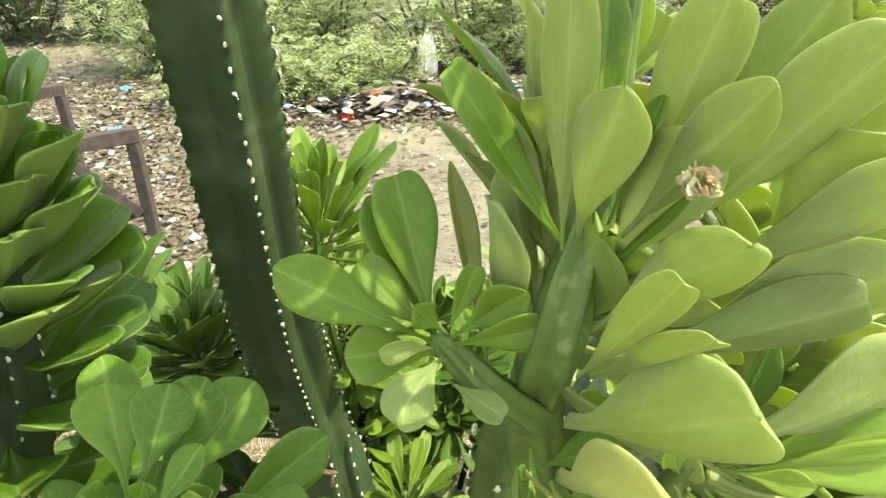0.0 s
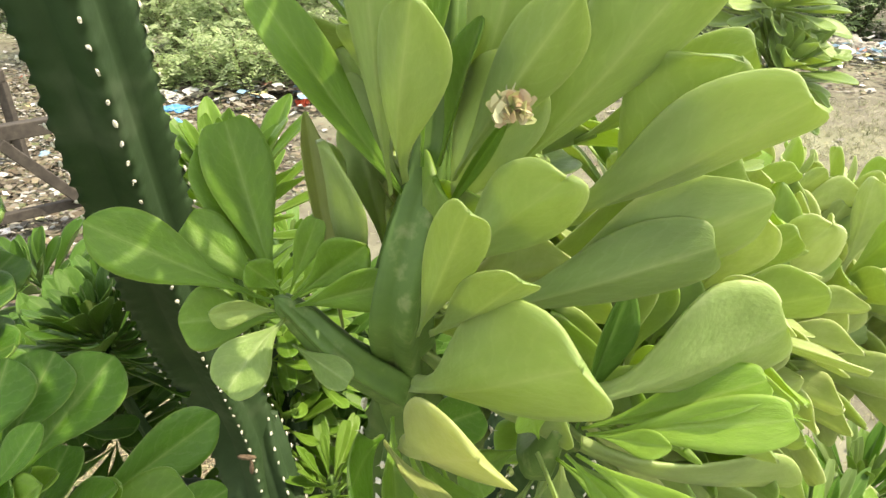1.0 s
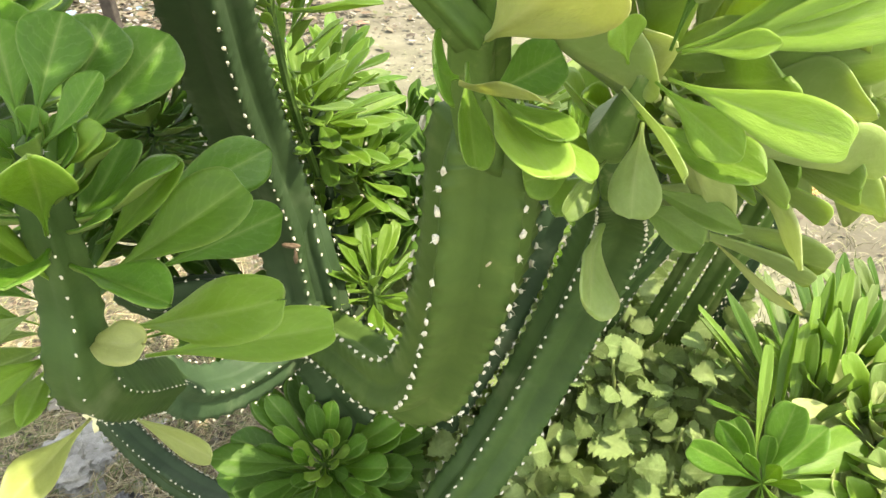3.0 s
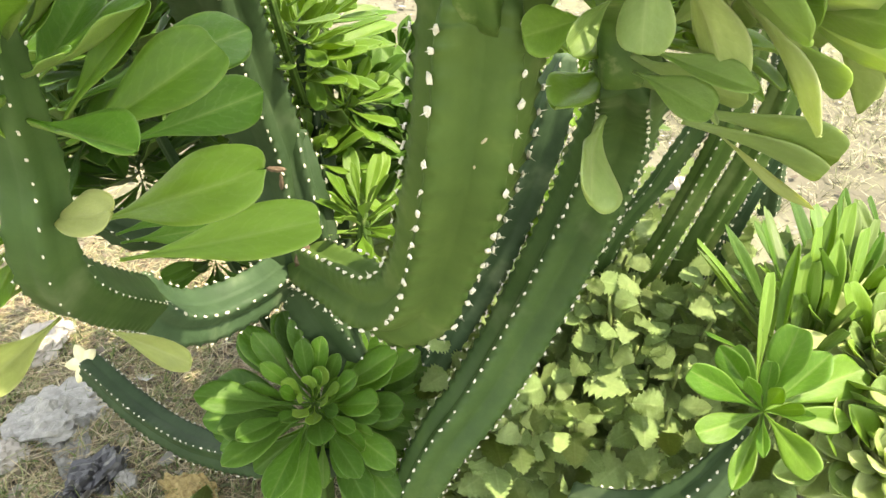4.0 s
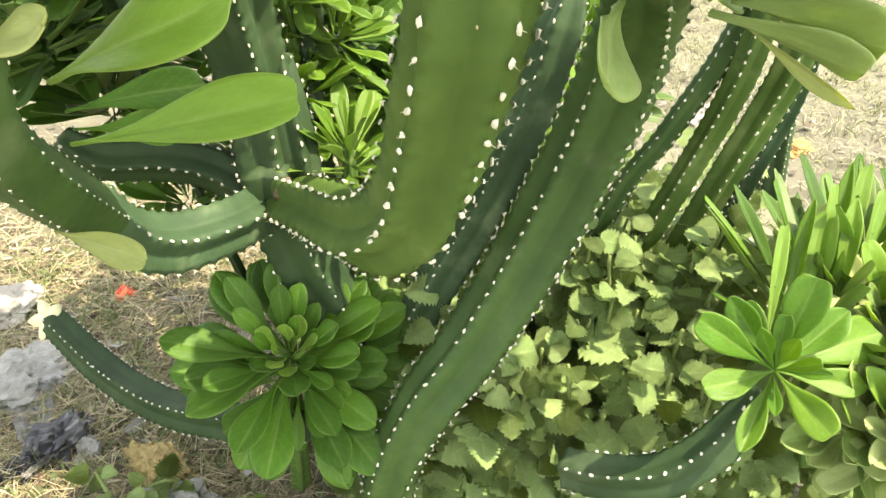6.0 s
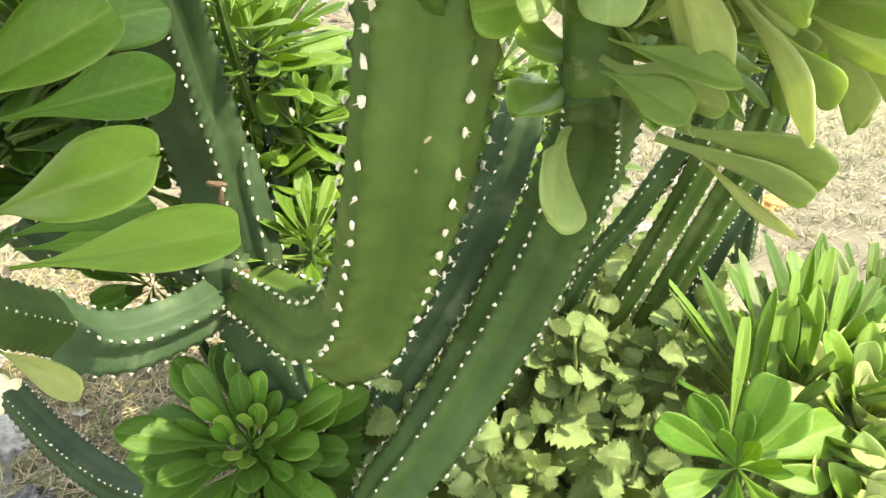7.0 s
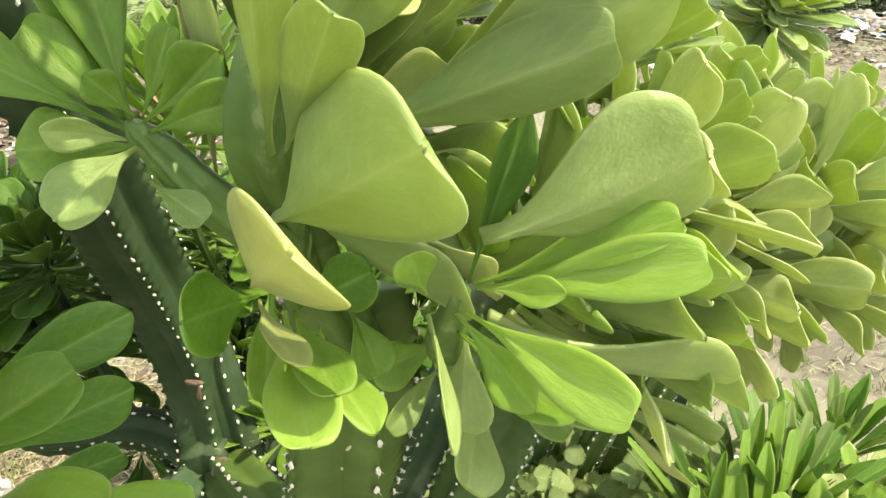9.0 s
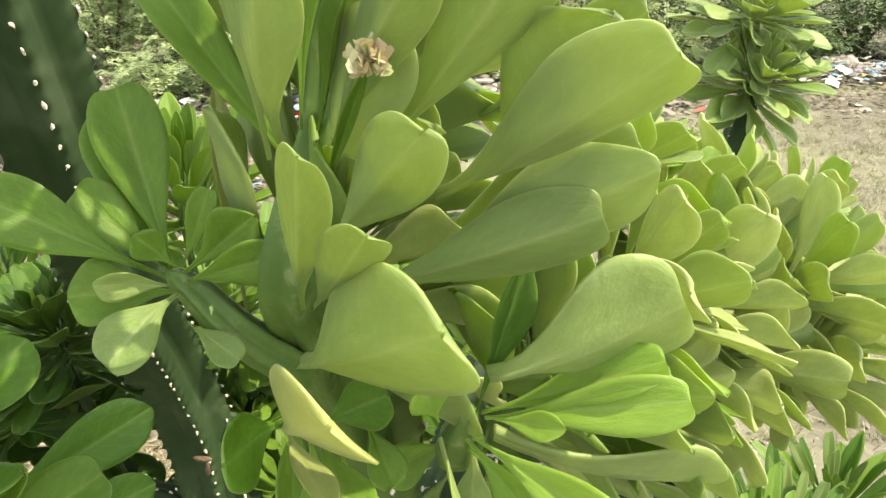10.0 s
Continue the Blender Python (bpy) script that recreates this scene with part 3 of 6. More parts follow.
leaf(near_shoot, (0.097, 0.411, 1.407), (0.040, 0.479, 1.456), 0.019, (0.52, -0.18, 0.84), 4, LEAF_YELLOW)
leaf(near_shoot, (0.081, 0.420, 1.379), (0.064, 0.436, 1.464), 0.024, (-0.16, 0.96, -0.21), 4)
leaf(near_shoot, (0.057, 0.406, 1.326), (0.031, 0.485, 1.447), 0.016, (0.45, -0.70, 0.56), 4, LEAF_YELLOW)
leaf(near_shoot, (0.088, 0.363, 1.443), (0.084, 0.341, 1.567), 0.025, (0.27, 0.95, 0.18), 0)
leaf(near_shoot, (0.095, 0.361, 1.450), (0.103, 0.316, 1.531), 0.031, (0.47, 0.79, 0.40), 3)
leaf(near_shoot, (0.102, 0.364, 1.455), (0.108, 0.398, 1.568), 0.019, (0.40, -0.88, 0.25), 4, LEAF_GREEN)
leaf(near_shoot, (0.109, 0.364, 1.455), (0.127, 0.354, 1.518), 0.015, (-0.81, -0.57, 0.14), 4, LEAF_GREEN)
leaf(near_shoot, (0.119, 0.371, 1.457), (0.146, 0.341, 1.562), 0.035, (0.31, 0.93, 0.19), 0)
leaf(near_shoot, (0.129, 0.379, 1.488), (0.160, 0.375, 1.537), 0.024, (-0.09, -0.99, -0.04), 3, LEAF_GREEN)
leaf(near_shoot, (0.116, 0.362, 1.450), (0.158, 0.317, 1.531), 0.028, (0.46, 0.86, 0.23), 1)
leaf(near_shoot, (0.136, 0.371, 1.445), (0.206, 0.326, 1.547), 0.043, (0.14, 0.94, 0.32), 0)
leaf(near_shoot, (0.149, 0.386, 1.466), (0.197, 0.362, 1.561), 0.032, (0.33, 0.94, 0.08), 1)
leaf(near_shoot, (0.182, 0.383, 1.433), (0.222, 0.338, 1.506), 0.050, (0.11, 0.87, 0.48), 3)
leaf(near_shoot, (0.082, 0.398, 1.472), (0.073, 0.366, 1.514), 0.018, (0.33, 0.72, 0.62), 5)
rosette(near_shoot, (0.133, 0.453, 1.380), (0.75, 0.35, 0.55), 26, 0.105, 0.042, 15, 80, SHELTERED, 25)
rosette(near_shoot, (0.117, 0.465, 1.452), (0.45, 0.3, 0.8), 22, 0.105, 0.040, 10, 75, SHELTERED, 26)
leaf(near_shoot, (0.096, 0.360, 1.345), (0.164, 0.288, 1.405), 0.069, (0.56, 0.78, 0.30), 6, LEAF_PALE)
leaf(near_shoot, (0.090, 0.341, 1.325), (0.124, 0.270, 1.378), 0.055, (0.63, 0.64, 0.45), 6, LEAF_YELLOW)
leaf(near_shoot, (0.108, 0.370, 1.395), (0.153, 0.302, 1.469), 0.036, (0.55, 0.75, 0.36), 5, LEAF_PALE)
leaf(near_shoot, (0.098, 0.355, 1.375), (0.119, 0.270, 1.474), 0.022, (0.47, 0.72, 0.51), 0, LEAF_PALE)
leaf(near_shoot, (0.104, 0.352, 1.378), (0.137, 0.280, 1.444), 0.025, (0.22, 0.71, 0.67), 0, LEAF_PALE)
leaf(near_shoot, (0.120, 0.372, 1.375), (0.230, 0.346, 1.424), 0.038, (0.22, 0.98, 0.03), 0, LEAF_PALE)
rosette(near_shoot, (0.125, 0.497, 1.496), (0.5, 0.3, 0.9), 30, 0.115, 0.042, 10, 95, SHELTERED, 92)
# unseen top leaves, added to keep the sun off the left shoot
leafy_spike(near_shoot, (0.118, 0.395, 1.640), (0.124, 0.390, 1.760), 38, 0.12, 0.045, 60, 12, LEAF_PALE, 141)
withered_flower(near_shoot, (0.136, 0.320, 1.491), 5)
leaf(near_shoot, (0.104, 0.381, 1.414), (0.135, 0.321, 1.488), 0.006, (0, -1, 0.2), 4, LEAF_GREEN)
leaf(near_shoot, (0.074, 0.388, 1.288), (0.068, 0.312, 1.322), 0.036, (0.90, -0.25, 0.30), 6, LEAF_LUSH)
leaf(near_shoot, (0.076, 0.385, 1.287), (0.112, 0.300, 1.312), 0.020, (0.50, -0.30, 0.80), 0, LEAF_YELLOW)
leaf(near_shoot, (0.090, 0.378, 1.285), (0.117, 0.288, 1.282), 0.032, (0.25, -0.66, 0.70), 0, LEAF_FRESH_LIT)
leaf(near_shoot, (0.094, 0.380, 1.284), (0.124, 0.312, 1.288), 0.026, (0.30, -0.55, 0.78), 0, LEAF_GREEN)
leaf(near_shoot, (0.108, 0.368, 1.282), (0.139, 0.315, 1.268), 0.024, (0.55, -0.60, 0.60), 3, LEAF_FRESH_LIT)
leaf(near_shoot, (0.080, 0.400, 1.292), (0.085, 0.345, 1.256), 0.024, (0.60, -0.65, 0.45), 0, LEAF_GREEN)
leaf(near_shoot, (0.089, 0.413, 1.266), (0.131, 0.396, 1.298), 0.032, (0.10, -0.88, 0.46), 0, LEAF_LUSH)
leaf(near_shoot, (0.114, 0.429, 1.254), (0.133, 0.394, 1.234), 0.024, (0.23, -0.78, 0.58), 2, LEAF_GREEN)
leaf(side_shoot, (0.023, 0.396, 1.370), (-0.058, 0.381, 1.424), 0.032, (0.43, -0.79, 0.44), 8, LEAF_GREEN)
leaf(side_shoot, (0.023, 0.400, 1.373), (0.002, 0.422, 1.463), 0.036, (0.27, -0.92, 0.28), 0, LEAF_GREEN)
leaf(side_shoot, (0.021, 0.403, 1.371), (-0.014, 0.425, 1.447), 0.026, (0.41, -0.81, 0.42), 1, LEAF_GREEN)
leaf(side_shoot, (0.019, 0.403, 1.373), (-0.021, 0.409, 1.414), 0.028, (0.28, -0.87, 0.41), 2, LEAF_GREEN)
leaf(side_shoot, (0.030, 0.397, 1.376), (0.048, 0.400, 1.417), 0.015, (-0.13, -0.98, 0.13), 0, LEAF_GREEN)
leaf(side_shoot, (0.029, 0.392, 1.378), (0.014, 0.385, 1.398), 0.017, (0.55, -0.83, 0.11), 3, LEAF_GREEN)
leaf(side_shoot, (0.033, 0.391, 1.376), (0.072, 0.379, 1.409), 0.028, (-0.25, -0.97, -0.06), 3, LEAF_GREEN)
leaf(side_shoot, (0.034, 0.392, 1.371), (0.087, 0.376, 1.392), 0.024, (-0.30, -0.95, 0.03), 2, LEAF_GREEN)
leaf(side_shoot, (0.024, 0.397, 1.365), (-0.005, 0.375, 1.376), 0.017, (0.59, -0.80, -0.09), 1)
leaf(side_shoot, (0.025, 0.396, 1.363), (-0.028, 0.391, 1.363), 0.033, (0.08, -0.76, 0.64), 1, LEAF_GREEN)
leaf(side_shoot, (0.028, 0.391, 1.364), (0.002, 0.358, 1.340), 0.030, (0.13, -0.64, 0.76), 5)
leaf(side_shoot, (0.030, 0.392, 1.347), (0.062, 0.368, 1.339), 0.017, (-0.25, -0.61, 0.75), 0)
rosette(left_shoot, (-0.171, 0.384, 1.248), (0.10, -0.15, 1), 12, 0.045, 0.022, 6, 55, LEAF_LUSH, 95)
rosette(left_shoot, (-0.181, 0.400, 1.222), (0.10, -0.05, 1), 11, 0.080, 0.038, 40, 78, LEAF_LUSH, 96)
leaf(left_shoot, (-0.175, 0.390, 1.252), (-0.210, 0.453, 1.302), 0.048, (0.35, -0.45, 0.82), 7, LEAF_LUSH)
leaf(left_shoot, (-0.169, 0.392, 1.255), (-0.159, 0.443, 1.308), 0.040, (0.53, -0.66, 0.53), 8, LEAF_LUSH)
leaf(left_shoot, (-0.168, 0.399, 1.247), (-0.144, 0.466, 1.297), 0.042, (0.41, -0.63, 0.66), 7, LEAF_LUSH)
leaf(left_shoot, (-0.168, 0.410, 1.228), (-0.116, 0.483, 1.282), 0.048, (0.37, -0.71, 0.60), 8, LEAF_LUSH)
leaf(left_shoot, (-0.176, 0.390, 1.252), (-0.223, 0.479, 1.308), 0.040, (0.34, -0.36, 0.87), 1, LEAF_LUSH)
leaf(left_shoot, (-0.160, 0.378, 1.251), (-0.132, 0.412, 1.283), 0.022, (0.05, -0.71, 0.70), 3, LEAF_LUSH)
leaf(left_shoot, (-0.161, 0.382, 1.237), (-0.126, 0.386, 1.260), 0.025, (-0.35, -0.66, 0.67), 3, LEAF_GREEN)
leaf(left_shoot, (-0.170, 0.384, 1.252), (-0.162, 0.390, 1.271), 0.017, (0.41, -0.90, 0.14), 7, LEAF_LUSH)
leaf(left_shoot, (-0.180, 0.383, 1.252), (-0.197, 0.377, 1.273), 0.023, (0.75, -0.44, 0.49), 3, LEAF_LUSH)
leaf(left_shoot, (-0.177, 0.378, 1.243), (-0.176, 0.344, 1.255), 0.022, (0.76, 0.22, 0.61), 2, LEAF_GREEN)
leaf(left_shoot, (-0.168, 0.370, 1.199), (-0.136, 0.330, 1.265), 0.038, (0.36, -0.70, -0.61), 3, LEAF_GREEN)
leaf(left_shoot, (-0.177, 0.405, 1.201), (-0.134, 0.419, 1.238), 0.026, (-0.51, -0.42, 0.75), 4, LEAF_GREEN)
leaf(left_shoot, (-0.178, 0.425, 1.138), (-0.102, 0.432, 1.217), 0.027, (-0.48, -0.70, 0.53), 2, LEAF_GREEN)
leaf(left_shoot, (-0.183, 0.441, 1.146), (-0.093, 0.590, 1.148), 0.048, (0.69, -0.42, 0.59), 8, LEAF_LUSH)
leaf(left_shoot, (-0.179, 0.429, 1.124), (-0.082, 0.478, 1.175), 0.051, (0.10, -0.80, 0.60), 0, LEAF_GREEN)
leaf(left_shoot, (-0.167, 0.445, 1.111), (-0.073, 0.527, 1.119), 0.042, (0.57, -0.69, 0.45), 7, LEAF_LUSH)
leaf(left_shoot, (-0.212, 0.500, 1.019), (-0.045, 0.432, 1.105), 0.054, (0.30, -0.72, 0.62), 5, LEAF_FRESH_LIT)
leaf(left_shoot, (-0.230, 0.537, 0.951), (-0.036, 0.515, 1.010), 0.050, (0.45, -0.60, 0.66), 0, LEAF_FRESH_LIT)
leaf(left_shoot, (-0.226, 0.534, 0.981), (-0.137, 0.606, 0.978), 0.036, (0.30, -0.75, 0.58), 2, LEAF_LUSH)
leaf(left_shoot, (-0.240, 0.563, 0.952), (-0.172, 0.621, 0.931), 0.036, (0.20, -0.80, 0.55), 8, LEAF_LUSH)
leaf(left_shoot, (-0.198, 0.408, 1.131), (-0.214, 0.366, 1.218), 0.025, (0.99, -0.09, 0.14), 2, LEAF_GREEN)
leaf(left_shoot, (-0.216, 0.434, 1.061), (-0.137, 0.390, 1.095), 0.034, (-0.56, -0.49, 0.67), 5, LEAF_YELLOW)
leaf(left_shoot, (-0.234, 0.429, 1.054), (-0.272, 0.346, 1.076), 0.033, (0.91, -0.39, 0.12), 2, LEAF_GREEN)
leaf(left_shoot, (-0.272, 0.545, 0.860), (-0.155, 0.467, 0.889), 0.028, (-0.56, -0.66, 0.51), 2, LEAF_YELLOW)
leaf(left_shoot, (-0.286, 0.496, 1.021), (-0.359, 0.490, 1.058), 0.023, (0.46, -0.45, 0.77), 7, LEAF_GREEN)
leaf(left_shoot, (-0.286, 0.493, 1.017), (-0.345, 0.452, 1.045), 0.024, (0.45, -0.44, 0.78), 0, LEAF_PALE)
leaf(left_shoot, (-0.283, 0.488, 1.008), (-0.331, 0.433, 1.025), 0.027, (0.44, -0.43, 0.79), 1, LEAF_GREEN)
leaf(left_shoot, (-0.280, 0.486, 1.004), (-0.306, 0.407, 1.005), 0.029, (0.43, -0.42, 0.80), 0, LEAF_PALE)
leaf(left_shoot, (-0.278, 0.485, 1.002), (-0.270, 0.404, 0.996), 0.023, (0.41, -0.42, 0.81), 4, LEAF_FRESH_LIT)
leaf(left_shoot, (-0.286, 0.509, 1.043), (-0.358, 0.515, 1.086), 0.020, (0.46, -0.48, 0.75), 7, LEAF_DEEP_SHADE)
leaf(left_shoot, (-0.286, 0.507, 1.039), (-0.352, 0.516, 1.062), 0.022, (0.45, -0.47, 0.76), 8, LEAF_LUSH)
leaf(left_shoot, (-0.254, 0.461, 1.035), (-0.290, 0.408, 1.048), 0.021, (0.44, -0.52, 0.73), 4, LEAF_PALE)
leaf(left_shoot, (-0.259, 0.453, 0.988), (-0.292, 0.390, 1.003), 0.024, (0.42, -0.49, 0.76), 3, LEAF_PALE)
leaf(left_shoot, (-0.249, 0.454, 0.952), (-0.271, 0.361, 0.958), 0.036, (0.40, -0.46, 0.80), 1, LEAF_YELLOW)
leaf(left_shoot, (-0.263, 0.459, 1.068), (-0.284, 0.414, 1.075), 0.019, (0.45, -0.54, 0.71), 0, LEAF_PALE)

# ---- the leaning branch with the wide leaf mass ----
lean_plant = thing("succulent_shrub", (0.05, 0.75, 0.0), "leaning ribbed succulent topped by a wide mass of pale fleshy leaves", "succulent plant")
stem(lean_plant, [(-0.034, 0.728, 0.022), (0.010, 0.716, 0.330), (0.055, 0.729, 0.458), (0.110, 0.749, 0.544), (0.168, 0.774, 0.654), (0.221, 0.789, 0.785), (0.251, 0.779, 0.896), (0.259, 0.734, 1.009), (0.230, 0.624, 1.100)], [0.040, 0.040, 0.045, 0.048, 0.050, 0.050, 0.049, 0.045, 0.034], rib=(-0.50, -0.62, 0.44), mat=STEM_LEAN, seed=11, pitch=0.020, groove=0.40, spine=0.0024, label="green ribbed branch leaning outwards")
lean_shoot = stem(lean_plant, [(0.231, 0.622, 1.096), (0.211, 0.606, 1.166), (0.170, 0.435, 1.228), (0.175, 0.391, 1.290)], [0.030, 0.022, 0.014, 0.006], mat=SHOOT, spine=0, ribs=5, groove=0.12, seed=12, label="smooth green leafy shoot")
stem(lean_plant, [(0.042, 0.866, 0.521), (0.075, 0.868, 0.596), (0.133, 0.877, 0.719), (0.182, 0.900, 0.845), (0.208, 0.909, 0.948), (0.220, 0.920, 1.001)], [0.034, 0.036, 0.036, 0.035, 0.033, 0.016], seed=13, turn=0.4, mat=STEM_TEAL, label="dark teal branch with a withered tip")
leaf(lean_shoot, (0.183, 0.358, 1.338), (0.271, 0.356, 1.380), 0.072, (-0.09, 0.97, 0.23), 6, LEAF_PALE)
leaf(lean_shoot, (0.181, 0.363, 1.311), (0.263, 0.343, 1.354), 0.026, (-0.49, -0.50, 0.71), 0, LEAF_FRESH_LIT)
leaf(lean_shoot, (0.182, 0.357, 1.312), (0.271, 0.327, 1.343), 0.028, (-0.43, -0.76, 0.48), 0, LEAF_FRESH_LIT)
leaf(lean_shoot, (0.183, 0.353, 1.315), (0.215, 0.330, 1.326), 0.014, (-0.61, -0.60, 0.51), 3, LEAF_FRESH_LIT)
leaf(lean_shoot, (0.178, 0.357, 1.299), (0.240, 0.293, 1.294), 0.027, (-0.58, -0.60, 0.54), 0, LEAF_FRESH_LIT)
leaf(lean_shoot, (0.173, 0.361, 1.296), (0.205, 0.318, 1.277), 0.022, (-0.65, -0.66, 0.38), 1, LEAF_FRESH_LIT)
leaf(lean_shoot, (0.159, 0.365, 1.304), (0.152, 0.355, 1.329), 0.021, (0.38, -0.89, -0.24), 0, LEAF_FRESH_LIT)
leaf(lean_shoot, (0.178, 0.363, 1.311), (0.201, 0.372, 1.388), 0.018, (0.18, -0.98, 0.06), 4, LEAF_DEEP_SHADE)
leaf(lean_shoot, (0.179, 0.398, 1.258), (0.179, 0.391, 1.198), 0.033, (0.42, 0.90, -0.10), 2)
leaf(lean_shoot, (0.191, 0.403, 1.269), (0.336, 0.430, 1.213), 0.062, (0.16, 0.66, 0.74), 1)
leaf(lean_shoot, (0.208, 0.602, 1.064), (0.189, 0.515, 1.029), 0.069, (0.80, -0.37, 0.48), 0)
leaf(lean_shoot, (0.232, 0.601, 1.100), (0.276, 0.529, 1.097), 0.056, (0.63, 0.36, 0.68), 2)
leaf(lean_shoot, (0.224, 0.593, 1.126), (0.297, 0.519, 1.119), 0.047, (0.62, 0.56, 0.54), 1)
leaf(lean_shoot, (0.296, 0.605, 1.069), (0.399, 0.548, 1.050), 0.063, (0.49, 0.70, 0.52), 2)
leaf(lean_shoot, (0.302, 0.618, 1.052), (0.386, 0.543, 1.006), 0.014, (-0.72, -0.64, -0.26), 4, LEAF_YELLOW)
leaf(lean_shoot, (0.237, 0.564, 1.155), (0.269, 0.524, 1.203), 0.026, (0.55, 0.78, 0.29), 3)
leaf(lean_shoot, (0.285, 0.619, 1.054), (0.393, 0.555, 1.028), 0.052, (0.51, 0.61, 0.61), 2)
leaf(lean_shoot, (0.168, 0.425, 1.222), (0.138, 0.385, 1.204), 0.020, (0.69, -0.66, 0.31), 0, LEAF_MID)
leaf(lean_shoot, (0.160, 0.371, 1.289), (0.170, 0.284, 1.283), 0.017, (0.92, -0.25, 0.30), 2, LEAF_PALE)
leaf(lean_shoot, (0.168, 0.492, 1.188), (0.120, 0.464, 1.184), 0.034, (0.20, -0.90, 0.30), 0, LEAF_GREEN)
leaf(lean_shoot, (0.173, 0.439, 1.275), (0.237, 0.408, 1.304), 0.030, (-0.15, -0.89, 0.42), 0, UNDER_GREEN)
leaf(lean_shoot, (0.169, 0.442, 1.280), (0.152, 0.433, 1.324), 0.020, (-0.03, -0.98, 0.22), 1, LEAF_PALE)
leaf(lean_shoot, (0.175, 0.394, 1.264), (0.227, 0.338, 1.257), 0.030, (-0.30, -0.55, 0.78), 1, LEAF_GREEN)
leaf(lean_shoot, (0.208, 0.509, 1.161), (0.271, 0.447, 1.155), 0.021, (-0.33, -0.68, 0.66), 4, UNDER_GREEN)
leaf(lean_shoot, (0.210, 0.528, 1.135), (0.258, 0.475, 1.124), 0.030, (-0.31, -0.67, 0.68), 2, UNDER_GREEN)
rosette(lean_shoot, (0.255, 0.476, 1.284), (0.75, 0.25, 0.6), 34, 0.105, 0.042, 15, 95, SHELTERED, 21)
rosette(lean_shoot, (0.326, 0.514, 1.226), (0.85, 0.1, 0.35), 30, 0.10, 0.040, 15, 95, SHELTERED, 22)
# SUNLIT mix paints sunlight onto the outer rosettes from here
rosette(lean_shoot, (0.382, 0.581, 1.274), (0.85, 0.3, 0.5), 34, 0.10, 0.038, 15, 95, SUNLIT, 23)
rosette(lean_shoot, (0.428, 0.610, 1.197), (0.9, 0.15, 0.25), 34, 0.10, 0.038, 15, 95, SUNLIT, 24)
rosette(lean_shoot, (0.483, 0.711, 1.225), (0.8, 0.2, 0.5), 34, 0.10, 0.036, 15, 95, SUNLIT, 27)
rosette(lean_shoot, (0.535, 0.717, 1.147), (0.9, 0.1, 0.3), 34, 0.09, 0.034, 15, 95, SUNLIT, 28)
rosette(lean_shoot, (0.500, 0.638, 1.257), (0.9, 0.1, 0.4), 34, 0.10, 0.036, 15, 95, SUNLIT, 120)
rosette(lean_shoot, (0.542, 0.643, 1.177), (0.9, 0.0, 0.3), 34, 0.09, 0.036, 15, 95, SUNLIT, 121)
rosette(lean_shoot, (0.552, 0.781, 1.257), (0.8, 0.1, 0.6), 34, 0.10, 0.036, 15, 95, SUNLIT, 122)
rosette(lean_shoot, (0.305, 0.506, 1.325), (0.75, 0.2, 0.6), 30, 0.105, 0.04, 15, 90, SHELTERED, 29)
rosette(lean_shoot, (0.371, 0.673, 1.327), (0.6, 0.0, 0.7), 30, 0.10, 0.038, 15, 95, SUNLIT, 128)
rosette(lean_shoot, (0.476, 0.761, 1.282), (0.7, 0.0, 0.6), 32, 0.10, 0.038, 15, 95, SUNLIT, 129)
rosette(lean_shoot, (0.296, 0.609, 1.377), (0.5, 0.1, 0.8), 26, 0.10, 0.040, 15, 90, SHELTERED, 134)
rosette(lean_shoot, (0.257, 0.679, 1.150), (0.3, -0.3, 0.9), 26, 0.10, 0.042, 20, 95, LEAF_FRESH_LIT, 123)
rosette(lean_shoot, (0.324, 0.687, 1.162), (0.5, -0.3, 0.8), 26, 0.10, 0.042, 20, 95, LEAF_FRESH_LIT, 124)

# ---- slim stems behind ----
slim_plant = thing("succulent_shrub", (0.42, 1.15, 0.0), "group of slim upright ribbed succulent stems in the sun", "succulent plant")
slim_stem = stem(slim_plant, [(0.272, 1.046, 0.020), (0.332, 1.043, 0.562), (0.410, 1.034, 0.758), (0.460, 1.027, 0.885), (0.505, 1.030, 1.067)], [0.018, 0.018, 0.018, 0.018, 0.013], mat=STEM_LEAN, seed=30, turn=0.0, pitch=0.018, spine=0.0021, groove=0.38, label="slim dark green ribbed stem")
rosette(slim_stem, (0.505, 1.030, 1.067), (0.3, 0.0, 1.0), 20, 0.085, 0.032, 15, 85, LEAF_GREEN, 40)
slim_stem = stem(slim_plant, [(0.362, 1.065, 0.020), (0.399, 1.058, 0.482), (0.418, 1.041, 0.577), (0.453, 1.032, 0.700), (0.477, 1.009, 0.821), (0.486, 0.995, 0.904), (0.498, 0.985, 1.092)], [0.022, 0.022, 0.022, 0.022, 0.022, 0.022, 0.015], mat=STEM_YOUNG, seed=31, turn=0.3, pitch=0.018, spine=0.0021, groove=0.38, label="slim sunlit green ribbed stem")
rosette(slim_stem, (0.498, 0.985, 1.092), (0.3, 0.0, 1.0), 20, 0.085, 0.032, 15, 85, LEAF_GREEN, 41)
slim_stem = stem(slim_plant, [(0.432, 1.092, 0.020), (0.468, 1.085, 0.451), (0.481, 1.068, 0.529), (0.523, 1.059, 0.687), (0.551, 1.046, 0.805), (0.560, 1.030, 0.884), (0.572, 1.016, 1.071)], [0.027, 0.027, 0.027, 0.027, 0.027, 0.027, 0.019], mat=STEM_YOUNG, seed=32, turn=0.6, pitch=0.018, spine=0.0021, groove=0.38, label="slim sunlit green ribbed stem")
